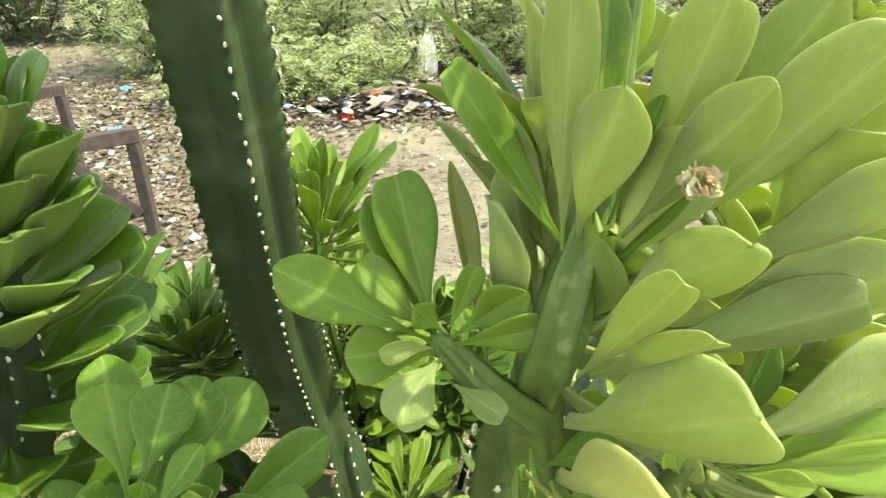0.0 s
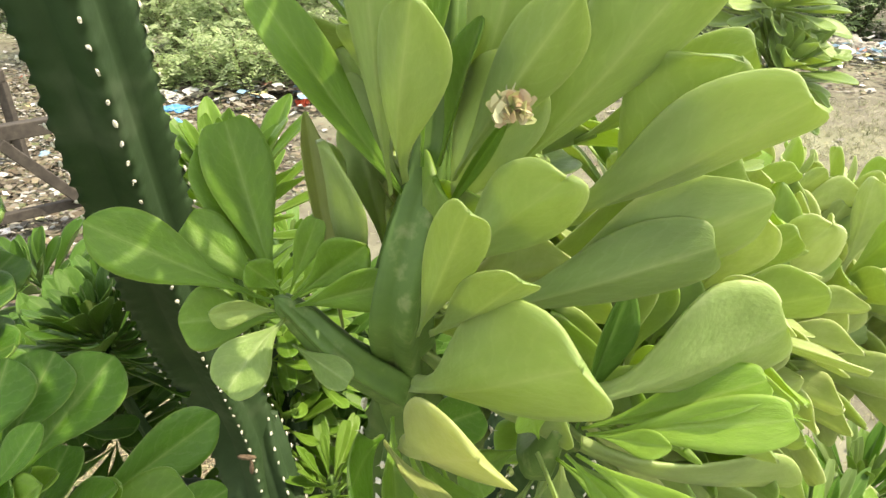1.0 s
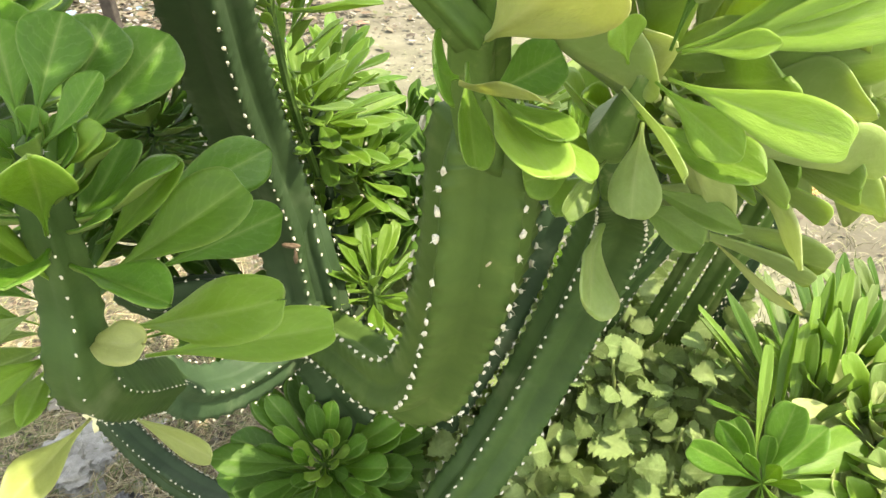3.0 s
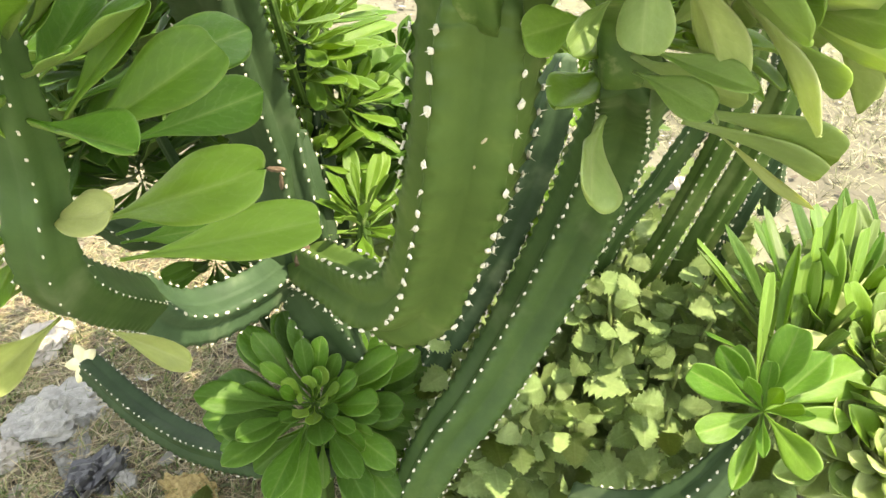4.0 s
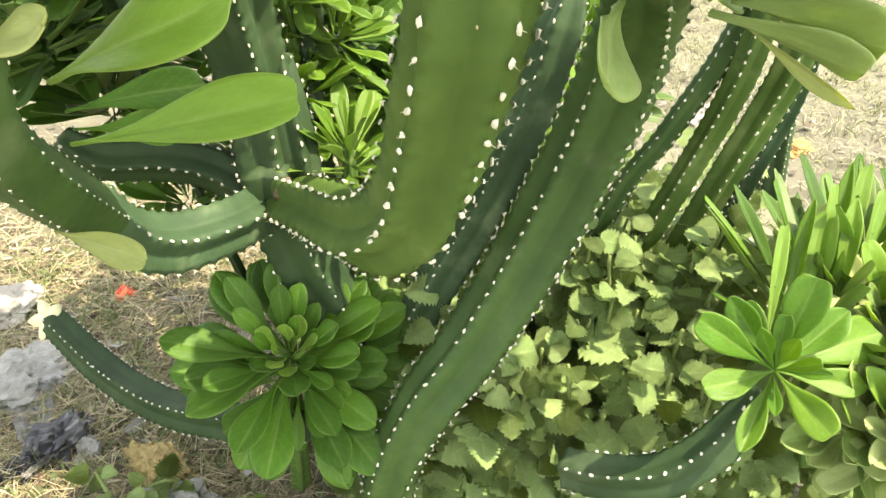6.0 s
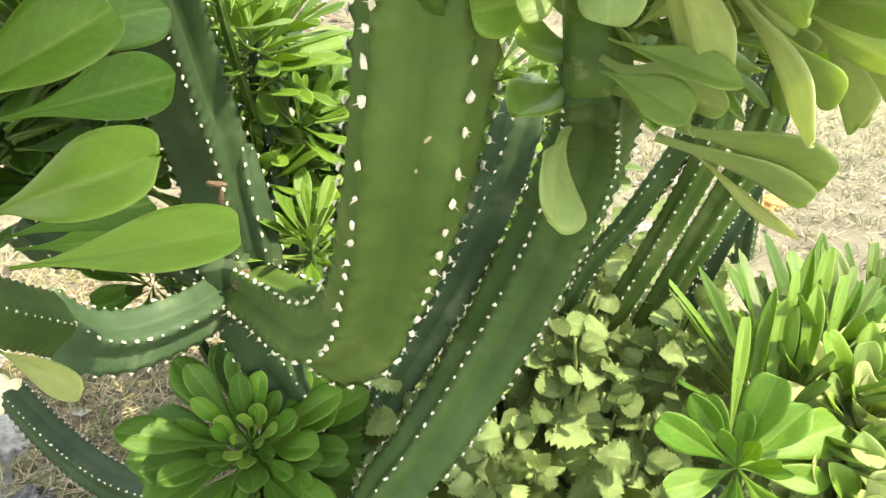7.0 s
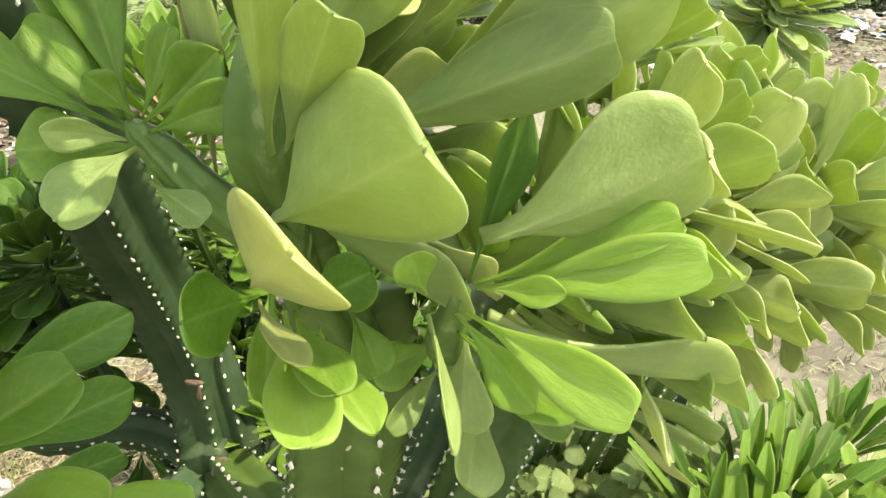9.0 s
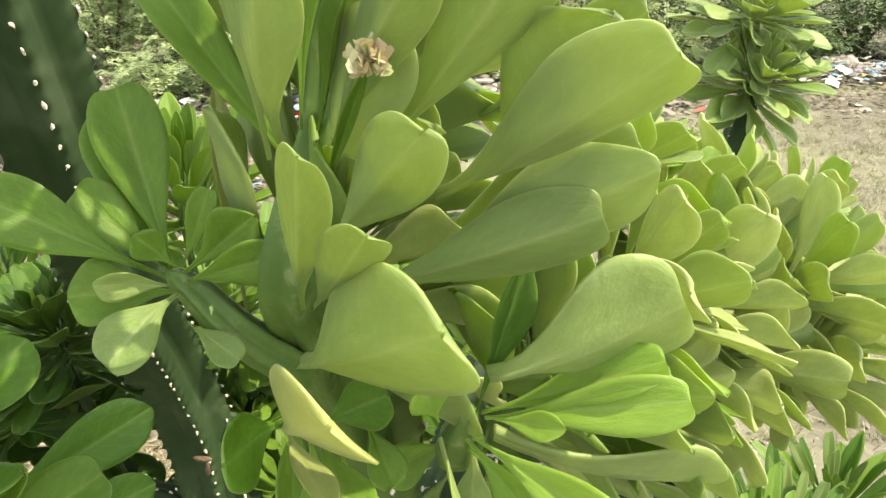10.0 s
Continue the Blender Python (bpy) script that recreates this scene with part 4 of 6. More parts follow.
rosette(slim_stem, (0.572, 1.016, 1.071), (0.3, 0.0, 1.0), 20, 0.085, 0.032, 15, 85, LEAF_GREEN, 42)
slim_stem = stem(slim_plant, [(0.521, 1.135, 0.020), (0.556, 1.134, 0.417), (0.571, 1.131, 0.514), (0.595, 1.121, 0.654), (0.614, 1.111, 0.759), (0.615, 1.097, 0.841), (0.616, 1.087, 1.029)], [0.018, 0.018, 0.018, 0.018, 0.018, 0.018, 0.013], mat=STEM_TEAL, seed=33, turn=0.2, pitch=0.018, spine=0.0021, groove=0.38, label="slim dark teal ribbed stem")
rosette(slim_stem, (0.616, 1.087, 1.029), (0.3, 0.0, 1.0), 20, 0.085, 0.032, 15, 85, LEAF_GREEN, 43)

# ---- rosettes of the back plants ----
back_plant = thing("succulent_shrub", (-0.10, 1.10, 0.0), "succulent with spiky upright rosettes of narrow green leaves", "succulent plant")
back_stem = stem(back_plant, [(-0.130, 0.999, 0.450), (-0.119, 0.977, 0.651), (-0.145, 1.039, 0.851), (-0.154, 1.070, 0.999)], [0.026, 0.026, 0.022, 0.010], seed=50, label="ribbed stem carrying an upright rosette")
rosette(back_stem, (-0.152, 1.063, 1.007), (0.05, -0.15, 1), 46, 0.135, 0.034, 8, 100, LEAF_GREEN, 51)
rosette(back_stem, (-0.084, 1.067, 0.889), (0.5, -0.2, 0.8), 26, 0.10, 0.030, 10, 100, LEAF_GREEN, 53)
high_stem = stem(back_plant, [(-0.154, 1.043, 0.859), (-0.156, 0.934, 1.052), (-0.163, 0.922, 1.173), (-0.161, 0.929, 1.239)], [0.007, 0.006, 0.005, 0.004], mat=SHOOT, spine=0, seed=85, label="leafy shoot")
leafy_spike(high_stem, (-0.155, 0.990, 0.930), (-0.161, 0.930, 1.200), 40, 0.10, 0.028, 72, 35, LEAF_GREEN, 94)
rosette(high_stem, (-0.161, 0.931, 1.242), (0.05, -0.1, 1), 46, 0.155, 0.032, 5, 70, LEAF_GREEN, 86)
side_stem = stem(back_plant, [(-0.269, 1.035, 0.414), (-0.360, 0.946, 0.916), (-0.353, 0.918, 1.024)], [0.010, 0.009, 0.006], mat=STEM, spine=0, seed=87, label="leafy shoot")
# dark leaf colour stands in for shade beside the column
rosette(side_stem, (-0.348, 0.909, 1.046), (-0.1, -0.1, 1), 40, 0.13, 0.036, 8, 100, LEAF_DEEP_SHADE, 88)
rosette(side_stem, (-0.454, 0.897, 0.944), (-0.3, -0.1, 1), 34, 0.13, 0.036, 8, 100, LEAF_DEEP_SHADE, 89)
rosette(side_stem, (-0.349, 0.888, 1.072), (-0.2, -0.1, 1), 34, 0.12, 0.04, 8, 100, LEAF_DEEP_SHADE, 90)
rosette(side_stem, (-0.568, 1.116, 0.885), (-0.1, -0.1, 1), 34, 0.13, 0.036, 8, 100, LEAF_DEEP_SHADE, 91)
rosette(side_stem, (-0.327, 0.982, 0.644), (0.2, -0.5, 0.7), 20, 0.10, 0.032, 20, 100, LEAF_DEEP_SHADE, 93)
low_stem = stem(back_plant, [(-0.069, 0.941, 0.544), (-0.067, 0.931, 0.657), (-0.066, 0.929, 0.762)], [0.020, 0.018, 0.008], mat=SHOOT, spine=0, seed=52, label="short leafy shoot")
rosette(low_stem, (-0.063, 0.915, 0.777), (0.05, -0.1, 1), 30, 0.12, 0.026, 8, 105, LEAF_GREEN, 54)
front_plant = thing("succulent_plant", (-0.16, 0.82, 0.0), "low succulent with a broad dark green leaf rosette", "succulent plant")
front_stem = stem(front_plant, [(-0.185, 0.911, 0.046), (-0.164, 0.846, 0.309), (-0.162, 0.824, 0.458)], [0.020, 0.018, 0.010], mat=SHOOT, spine=0, seed=55, label="short leafy shoot")
SPOON = (7, 8)
rosette(front_stem, (-0.144, 0.802, 0.470), (0.1, -0.62, 0.75), 60, 0.180, 0.052, 40, 100, (LEAF_LUSH, LEAF_DEEP_SHADE), 60, 0.04, ((1, -0.1, 0.15), 0.45), shapes=SPOON)
rosette(front_stem, (-0.146, 0.790, 0.500), (0.02, -0.50, 0.87), 9, 0.062, 0.026, 8, 42, LEAF_FRESH_LIT, 59, 0.01, shapes=SPOON)
rosette(front_stem, (-0.148, 0.793, 0.492), (0.02, -0.50, 0.87), 26, 0.165, 0.050, 20, 80, (LEAF_LUSH, LEAF_LUSH, LEAF_DEEP_SHADE), 56, 0.02, shapes=SPOON)
rosette(front_stem, (-0.142, 0.800, 0.462), (0.05, -0.70, 0.70), 30, 0.180, 0.052, 60, 104, (LEAF_LUSH, LEAF_DEEP_SHADE), 57, 0.03, shapes=SPOON)
rosette(front_stem, (-0.140, 0.800, 0.430), (0.02, -0.85, 0.35), 24, 0.185, 0.050, 65, 112, (LEAF_LUSH, LEAF_DEEP_SHADE), 58, 0.03, shapes=SPOON)
right_plant = thing("succulent_shrub", (0.6, 0.95, 0.0), "succulent shrub with many upright narrow leaves and sunlit rosettes", "succulent plant")
low_arm = stem(right_plant, [(0.254, 0.671, 0.417), (0.307, 0.638, 0.441), (0.369, 0.622, 0.470), (0.427, 0.633, 0.520), (0.470, 0.663, 0.581)], [0.028, 0.030, 0.030, 0.028, 0.020], seed=57, turn=0.4, pitch=0.018, spine=0.0022, label="low curved branch")
leaf(low_arm, (0.482, 0.670, 0.613), (0.367, 0.659, 0.697), 0.041, (0.30, -0.91, 0.30), 0, LEAF_LUSH)
leaf(low_arm, (0.482, 0.670, 0.613), (0.415, 0.697, 0.699), 0.034, (-0.08, -0.97, 0.24), 1, LEAF_LUSH)
leaf(low_arm, (0.482, 0.670, 0.613), (0.455, 0.743, 0.660), 0.035, (-0.43, -0.59, 0.68), 0, LEAF_LUSH)
leaf(low_arm, (0.482, 0.670, 0.613), (0.507, 0.697, 0.736), 0.050, (-0.52, -0.80, 0.29), 0, LEAF_LUSH)
leaf(low_arm, (0.482, 0.670, 0.613), (0.566, 0.708, 0.680), 0.042, (-0.30, -0.61, 0.73), 3, LEAF_LUSH)
leaf(low_arm, (0.482, 0.670, 0.613), (0.496, 0.612, 0.680), 0.017, (-0.98, -0.21, 0.03), 0, LEAF_GREEN)
leaf(low_arm, (0.482, 0.670, 0.613), (0.375, 0.615, 0.630), 0.037, (0.37, -0.47, 0.80), 2, LEAF_GREEN)
leaf(low_arm, (0.482, 0.670, 0.613), (0.427, 0.584, 0.564), 0.029, (-0.22, -0.37, 0.90), 4, LEAF_GREEN)
leaf(low_arm, (0.482, 0.670, 0.613), (0.456, 0.594, 0.616), 0.017, (-0.25, 0.12, 0.96), 3, LEAF_LUSH)
leaf(low_arm, (0.482, 0.670, 0.613), (0.511, 0.568, 0.612), 0.042, (-0.64, -0.19, 0.75), 0, LEAF_GREEN)
leaf(low_arm, (0.482, 0.670, 0.613), (0.529, 0.635, 0.642), 0.016, (-0.68, -0.51, 0.52), 4, LEAF_LUSH)
leaf(low_arm, (0.482, 0.670, 0.613), (0.646, 0.748, 0.612), 0.060, (0.24, -0.50, 0.83), 2, LEAF_GREEN)
leaf(low_arm, (0.482, 0.670, 0.613), (0.603, 0.712, 0.595), 0.040, (0.32, -0.59, 0.74), 0, LEAF_GREEN)
leaf(low_arm, (0.482, 0.670, 0.613), (0.605, 0.673, 0.590), 0.035, (0.14, -0.76, 0.64), 1, LEAF_GREEN)
leaf(low_arm, (0.482, 0.670, 0.613), (0.468, 0.625, 0.699), 0.022, (-0.69, -0.59, -0.42), 3, LEAF_GREEN)
leaf(low_arm, (0.482, 0.670, 0.613), (0.436, 0.646, 0.695), 0.020, (0.05, -0.97, -0.26), 3, LEAF_LUSH)
leaf(low_arm, (0.482, 0.670, 0.613), (0.482, 0.688, 0.686), 0.024, (-0.46, -0.86, 0.22), 0, LEAF_LUSH)
leaf(low_arm, (0.488, 0.706, 0.586), (0.517, 0.824, 0.729), 0.019, (-0.06, -0.76, 0.64), 0, LEAF_GREEN)
leaf(low_arm, (0.530, 0.746, 0.556), (0.579, 0.885, 0.729), 0.023, (-0.79, -0.34, 0.50), 4, LEAF_GREEN)
leaf(low_arm, (0.560, 0.765, 0.548), (0.601, 0.896, 0.709), 0.020, (-0.26, -0.72, 0.65), 2, LEAF_GREEN)
leaf(low_arm, (0.577, 0.783, 0.540), (0.628, 0.935, 0.733), 0.022, (0.40, -0.77, 0.50), 0, LEAF_GREEN)
leaf(low_arm, (0.608, 0.810, 0.525), (0.666, 0.976, 0.740), 0.025, (-0.65, -0.51, 0.57), 4, LEAF_GREEN)
leaf(low_arm, (0.639, 0.836, 0.510), (0.707, 1.005, 0.730), 0.027, (-0.12, -0.77, 0.63), 2, LEAF_GREEN)
leaf(low_arm, (0.528, 0.778, 0.568), (0.559, 0.873, 0.675), 0.019, (-0.78, -0.34, 0.52), 0, LEAF_GREEN)
leaf(low_arm, (0.620, 0.798, 0.562), (0.659, 0.923, 0.714), 0.027, (-0.29, -0.70, 0.65), 4, LEAF_GREEN)
leaf(low_arm, (0.648, 0.825, 0.548), (0.713, 0.958, 0.714), 0.028, (0.37, -0.79, 0.49), 2, LEAF_GREEN)
upright = stem(right_plant, [(0.689, 0.823, 0.273), (0.658, 0.844, 0.432), (0.638, 0.859, 0.545)], [0.022, 0.020, 0.009], mat=SHOOT, spine=0, seed=60, label="leafy shoot")
rosette(upright, (0.637, 0.864, 0.552), (0.15, 0.1, 1), 50, 0.24, 0.024, 4, 70, BLADES, 70)
upright = stem(right_plant, [(0.786, 0.897, 0.276), (0.751, 0.920, 0.438), (0.728, 0.936, 0.553)], [0.022, 0.020, 0.009], mat=SHOOT, spine=0, seed=61, label="leafy shoot")
rosette(upright, (0.728, 0.941, 0.560), (0.25, 0.0, 1), 50, 0.22, 0.027, 4, 70, BLADES, 71)
upright = stem(right_plant, [(0.772, 0.754, 0.313), (0.733, 0.771, 0.466), (0.706, 0.783, 0.574)], [0.022, 0.020, 0.009], mat=SHOOT, spine=0, seed=62, label="leafy shoot")
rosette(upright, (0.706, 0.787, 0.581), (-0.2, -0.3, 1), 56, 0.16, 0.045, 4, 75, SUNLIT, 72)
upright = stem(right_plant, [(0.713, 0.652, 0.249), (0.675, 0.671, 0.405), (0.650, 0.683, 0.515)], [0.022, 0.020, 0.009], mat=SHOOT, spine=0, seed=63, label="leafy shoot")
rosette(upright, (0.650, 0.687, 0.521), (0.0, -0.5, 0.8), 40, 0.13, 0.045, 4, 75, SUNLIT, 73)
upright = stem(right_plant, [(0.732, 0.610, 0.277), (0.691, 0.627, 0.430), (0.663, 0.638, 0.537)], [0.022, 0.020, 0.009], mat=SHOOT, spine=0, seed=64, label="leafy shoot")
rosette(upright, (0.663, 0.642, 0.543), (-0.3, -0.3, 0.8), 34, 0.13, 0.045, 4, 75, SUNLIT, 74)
upright = stem(right_plant, [(0.959, 1.058, 0.229), (0.921, 1.088, 0.402), (0.896, 1.110, 0.526)], [0.022, 0.020, 0.009], mat=SHOOT, spine=0, seed=65, label="leafy shoot")
rosette(upright, (0.896, 1.116, 0.534), (0, 0, 1), 40, 0.18, 0.030, 4, 75, BLADES, 75)
upright = stem(right_plant, [(0.973, 0.931, 0.218), (0.931, 0.958, 0.385), (0.902, 0.977, 0.505)], [0.022, 0.020, 0.009], mat=SHOOT, spine=0, seed=66, label="leafy shoot")
rosette(upright, (0.902, 0.982, 0.513), (0, 0, 1), 36, 0.16, 0.04, 4, 75, SUNLIT, 76)
far_right_plant = thing("succulent_shrub", (1.0, 1.6, 0.0), "succulent with a rosette of green leaves against bare ground", "succulent plant")
far_stem = stem(far_right_plant, [(0.897, 1.653, 0.310), (0.839, 1.655, 0.775), (0.821, 1.638, 1.084), (0.846, 1.630, 1.299)], [0.035, 0.035, 0.034, 0.012], seed=80, label="ribbed stem")
rosette(far_stem, (0.846, 1.610, 1.257), (0.3, -0.3, 0.8), 60, 0.15, 0.050, 10, 115, LEAF_PALE, 81)
rosette(far_stem, (0.838, 1.649, 1.385), (0.3, -0.3, 0.8), 50, 0.15, 0.050, 10, 115, LEAF_PALE, 84)
left_plant = thing("succulent_shrub", (-0.86, 0.68, 0.0), "succulent with a stacked rosette of broad green leaves", "succulent plant")
left_stem = stem(left_plant, [(-0.860, 0.680, 0.020), (-0.780, 0.650, 0.550), (-0.560, 0.590, 0.950), (-0.372, 0.553, 1.140), (-0.330, 0.540, 1.290), (-0.318, 0.533, 1.440)], [0.034, 0.034, 0.030, 0.025, 0.020, 0.010], seed=82, label="leafy stem")
leafy_spike(left_stem, (-0.385, 0.556, 1.110), (-0.318, 0.533, 1.450), 72, 0.138, 0.076, 70, 22, LEAF_LUSH, 83)
undergrowth = thing("succulent_plant", (-0.35, 1.5, 0.0), "thicket of leafy green rosettes behind the ribbed branches", "succulent plant")
# shade inside the thicket is put into the dark leaf colour
offshoot = stem(undergrowth, [(-0.060, 1.280, 0.000), (-0.151, 1.388, 0.508), (-0.224, 1.108, 0.938)], [0.009, 0.008, 0.005], mat=SHOOT, spine=0, seed=130, label='leafy shoot')
rosette(offshoot, (-0.224, 1.108, 0.938), (-0.2, -0.3, 1), 40, 0.14, 0.036, 8, 105, BLADES, 150)
offshoot = stem(undergrowth, [(-0.040, 1.330, 0.000), (-0.129, 1.468, 0.514), (-0.177, 1.337, 0.955)], [0.009, 0.008, 0.005], mat=SHOOT, spine=0, seed=131, label='leafy shoot')
rosette(offshoot, (-0.177, 1.337, 0.955), (0.1, -0.15, 1), 40, 0.14, 0.032, 8, 105, BLADES, 151)
offshoot = stem(undergrowth, [(-0.020, 1.380, 0.000), (-0.092, 1.398, 0.485), (-0.094, 1.139, 0.872)], [0.009, 0.008, 0.005], mat=SHOOT, spine=0, seed=132, label='leafy shoot')
rosette(offshoot, (-0.094, 1.139, 0.872), (0.3, -0.4, 1), 36, 0.12, 0.034, 8, 105, LEAF_DEEP_SHADE, 152)
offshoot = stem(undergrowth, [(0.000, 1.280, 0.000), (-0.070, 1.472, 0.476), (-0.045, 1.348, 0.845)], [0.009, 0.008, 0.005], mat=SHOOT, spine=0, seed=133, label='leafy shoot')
rosette(offshoot, (-0.045, 1.348, 0.845), (-0.1, -0.3, 1), 36, 0.12, 0.034, 8, 105, LEAF_DEEP_SHADE, 153)
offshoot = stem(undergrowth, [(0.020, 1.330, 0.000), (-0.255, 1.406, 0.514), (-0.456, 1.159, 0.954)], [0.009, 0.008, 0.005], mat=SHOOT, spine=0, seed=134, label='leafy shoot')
rosette(offshoot, (-0.456, 1.159, 0.954), (-0.2, -0.15, 1), 44, 0.15, 0.038, 8, 105, LEAF_DEEP_SHADE, 154)
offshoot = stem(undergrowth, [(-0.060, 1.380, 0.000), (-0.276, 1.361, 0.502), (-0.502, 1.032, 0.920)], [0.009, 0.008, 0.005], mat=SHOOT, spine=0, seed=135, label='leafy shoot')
rosette(offshoot, (-0.502, 1.032, 0.920), (0.1, -0.4, 1), 40, 0.14, 0.04, 8, 105, LEAF_DEEP_SHADE, 155)
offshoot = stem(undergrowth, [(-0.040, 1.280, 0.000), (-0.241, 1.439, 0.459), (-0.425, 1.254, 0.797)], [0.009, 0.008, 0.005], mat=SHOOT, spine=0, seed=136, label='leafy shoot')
rosette(offshoot, (-0.425, 1.254, 0.797), (0.3, -0.3, 1), 40, 0.14, 0.04, 8, 105, LEAF_DEEP_SHADE, 156)
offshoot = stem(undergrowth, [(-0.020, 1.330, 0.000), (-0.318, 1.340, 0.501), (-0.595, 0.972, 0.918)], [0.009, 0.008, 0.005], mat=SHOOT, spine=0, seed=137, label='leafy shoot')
rosette(offshoot, (-0.595, 0.972, 0.918), (-0.1, -0.15, 1), 40, 0.14, 0.04, 8, 105, LEAF_DEEP_SHADE, 157)
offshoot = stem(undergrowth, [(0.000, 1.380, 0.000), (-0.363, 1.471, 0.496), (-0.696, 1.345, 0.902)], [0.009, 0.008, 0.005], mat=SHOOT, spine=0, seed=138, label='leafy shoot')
rosette(offshoot, (-0.696, 1.345, 0.902), (-0.2, -0.4, 1), 40, 0.15, 0.042, 8, 105, LEAF_DEEP_SHADE, 158)
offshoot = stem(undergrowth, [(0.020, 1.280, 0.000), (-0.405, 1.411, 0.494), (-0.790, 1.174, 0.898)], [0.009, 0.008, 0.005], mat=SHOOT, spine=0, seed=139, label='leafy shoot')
rosette(offshoot, (-0.790, 1.174, 0.898), (0.1, -0.3, 1), 40, 0.15, 0.042, 8, 105, LEAF_DEEP_SHADE, 159)
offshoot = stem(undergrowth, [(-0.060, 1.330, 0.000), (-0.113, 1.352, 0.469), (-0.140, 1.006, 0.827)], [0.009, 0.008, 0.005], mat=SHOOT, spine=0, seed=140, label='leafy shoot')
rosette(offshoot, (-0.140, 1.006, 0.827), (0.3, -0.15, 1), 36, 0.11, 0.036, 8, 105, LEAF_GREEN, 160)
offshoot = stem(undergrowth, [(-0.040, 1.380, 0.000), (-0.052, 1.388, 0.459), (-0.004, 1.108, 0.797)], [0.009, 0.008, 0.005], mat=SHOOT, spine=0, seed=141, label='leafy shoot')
rosette(offshoot, (-0.004, 1.108, 0.797), (-0.1, -0.4, 1), 30, 0.1, 0.034, 8, 105, LEAF_DEEP_SHADE, 161)
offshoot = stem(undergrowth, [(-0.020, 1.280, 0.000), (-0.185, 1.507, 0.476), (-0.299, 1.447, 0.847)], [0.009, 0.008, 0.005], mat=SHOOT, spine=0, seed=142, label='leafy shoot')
rosette(offshoot, (-0.299, 1.447, 0.847), (-0.2, -0.3, 1), 40, 0.14, 0.034, 8, 105, LEAF_DEEP_SHADE, 162)
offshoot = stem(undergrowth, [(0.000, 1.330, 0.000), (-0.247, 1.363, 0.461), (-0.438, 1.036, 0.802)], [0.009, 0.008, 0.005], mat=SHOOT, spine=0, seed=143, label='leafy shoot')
rosette(offshoot, (-0.438, 1.036, 0.802), (0.1, -0.15, 1), 40, 0.13, 0.04, 8, 105, LEAF_DEEP_SHADE, 163)
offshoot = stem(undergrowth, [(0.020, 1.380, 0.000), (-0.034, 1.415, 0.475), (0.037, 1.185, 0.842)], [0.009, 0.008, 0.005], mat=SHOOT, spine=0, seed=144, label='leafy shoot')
rosette(offshoot, (0.037, 1.185, 0.842), (0.3, -0.4, 1), 36, 0.12, 0.036, 8, 105, LEAF_DEEP_SHADE, 164)
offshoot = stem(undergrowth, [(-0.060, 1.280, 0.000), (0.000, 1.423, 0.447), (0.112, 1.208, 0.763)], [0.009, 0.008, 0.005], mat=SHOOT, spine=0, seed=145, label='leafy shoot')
rosette(offshoot, (0.112, 1.208, 0.763), (-0.1, -0.3, 1), 36, 0.12, 0.036, 8, 105, LEAF_DEEP_SHADE, 165)
offshoot = stem(undergrowth, [(-0.040, 1.330, 0.000), (0.032, 1.427, 0.411), (0.181, 1.220, 0.660)], [0.009, 0.008, 0.005], mat=SHOOT, spine=0, seed=146, label='leafy shoot')
rosette(offshoot, (0.181, 1.220, 0.660), (-0.2, -0.15, 1), 36, 0.12, 0.036, 8, 105, LEAF_GREEN, 166)
offshoot = stem(undergrowth, [(-0.020, 1.380, 0.000), (-0.071, 1.455, 0.439), (-0.046, 1.300, 0.739)], [0.009, 0.008, 0.005], mat=SHOOT, spine=0, seed=147, label='leafy shoot')
rosette(offshoot, (-0.046, 1.300, 0.739), (0.1, -0.4, 1), 36, 0.13, 0.036, 8, 105, LEAF_GREEN, 167)
offshoot = stem(undergrowth, [(0.036, 1.330, 0.000), (0.072, 1.420, 0.420), (0.090, 1.360, 0.840)], [0.009, 0.008, 0.005], mat=SHOOT, spine=0, seed=148, label='leafy shoot')
rosette(offshoot, (0.090, 1.360, 0.840), (0.1, -0.3, 1), 34, 0.13, 0.036, 8, 100, LEAF_GREEN, 168)
offshoot = stem(undergrowth, [(0.080, 1.330, 0.000), (0.160, 1.480, 0.430), (0.200, 1.420, 0.860)], [0.009, 0.008, 0.005], mat=SHOOT, spine=0, seed=149, label='leafy shoot')
rosette(offshoot, (0.200, 1.420, 0.860), (-0.1, -0.3, 1), 34, 0.13, 0.036, 8, 100, LEAF_MID, 169)
offshoot = stem(undergrowth, [(0.124, 1.330, 0.000), (0.248, 1.420, 0.400), (0.310, 1.360, 0.800)], [0.009, 0.008, 0.005], mat=SHOOT, spine=0, seed=150, label='leafy shoot')
rosette(offshoot, (0.310, 1.360, 0.800), (0.2, -0.3, 1), 34, 0.13, 0.036, 8, 100, LEAF_GREEN, 170)
offshoot = stem(undergrowth, [(0.064, 1.330, 0.000), (0.128, 1.680, 0.400), (0.160, 1.620, 0.800)], [0.009, 0.008, 0.005], mat=SHOOT, spine=0, seed=151, label='leafy shoot')
rosette(offshoot, (0.160, 1.620, 0.800), (0.1, -0.3, 1), 34, 0.13, 0.036, 8, 100, LEAF_MID, 171)
offshoot = stem(undergrowth, [(0.120, 1.330, 0.000), (0.240, 1.660, 0.370), (0.300, 1.600, 0.740)], [0.009, 0.008, 0.005], mat=SHOOT, spine=0, seed=152, label='leafy shoot')
rosette(offshoot, (0.300, 1.600, 0.740), (-0.1, -0.3, 1), 34, 0.13, 0.036, 8, 100, LEAF_GREEN, 172)
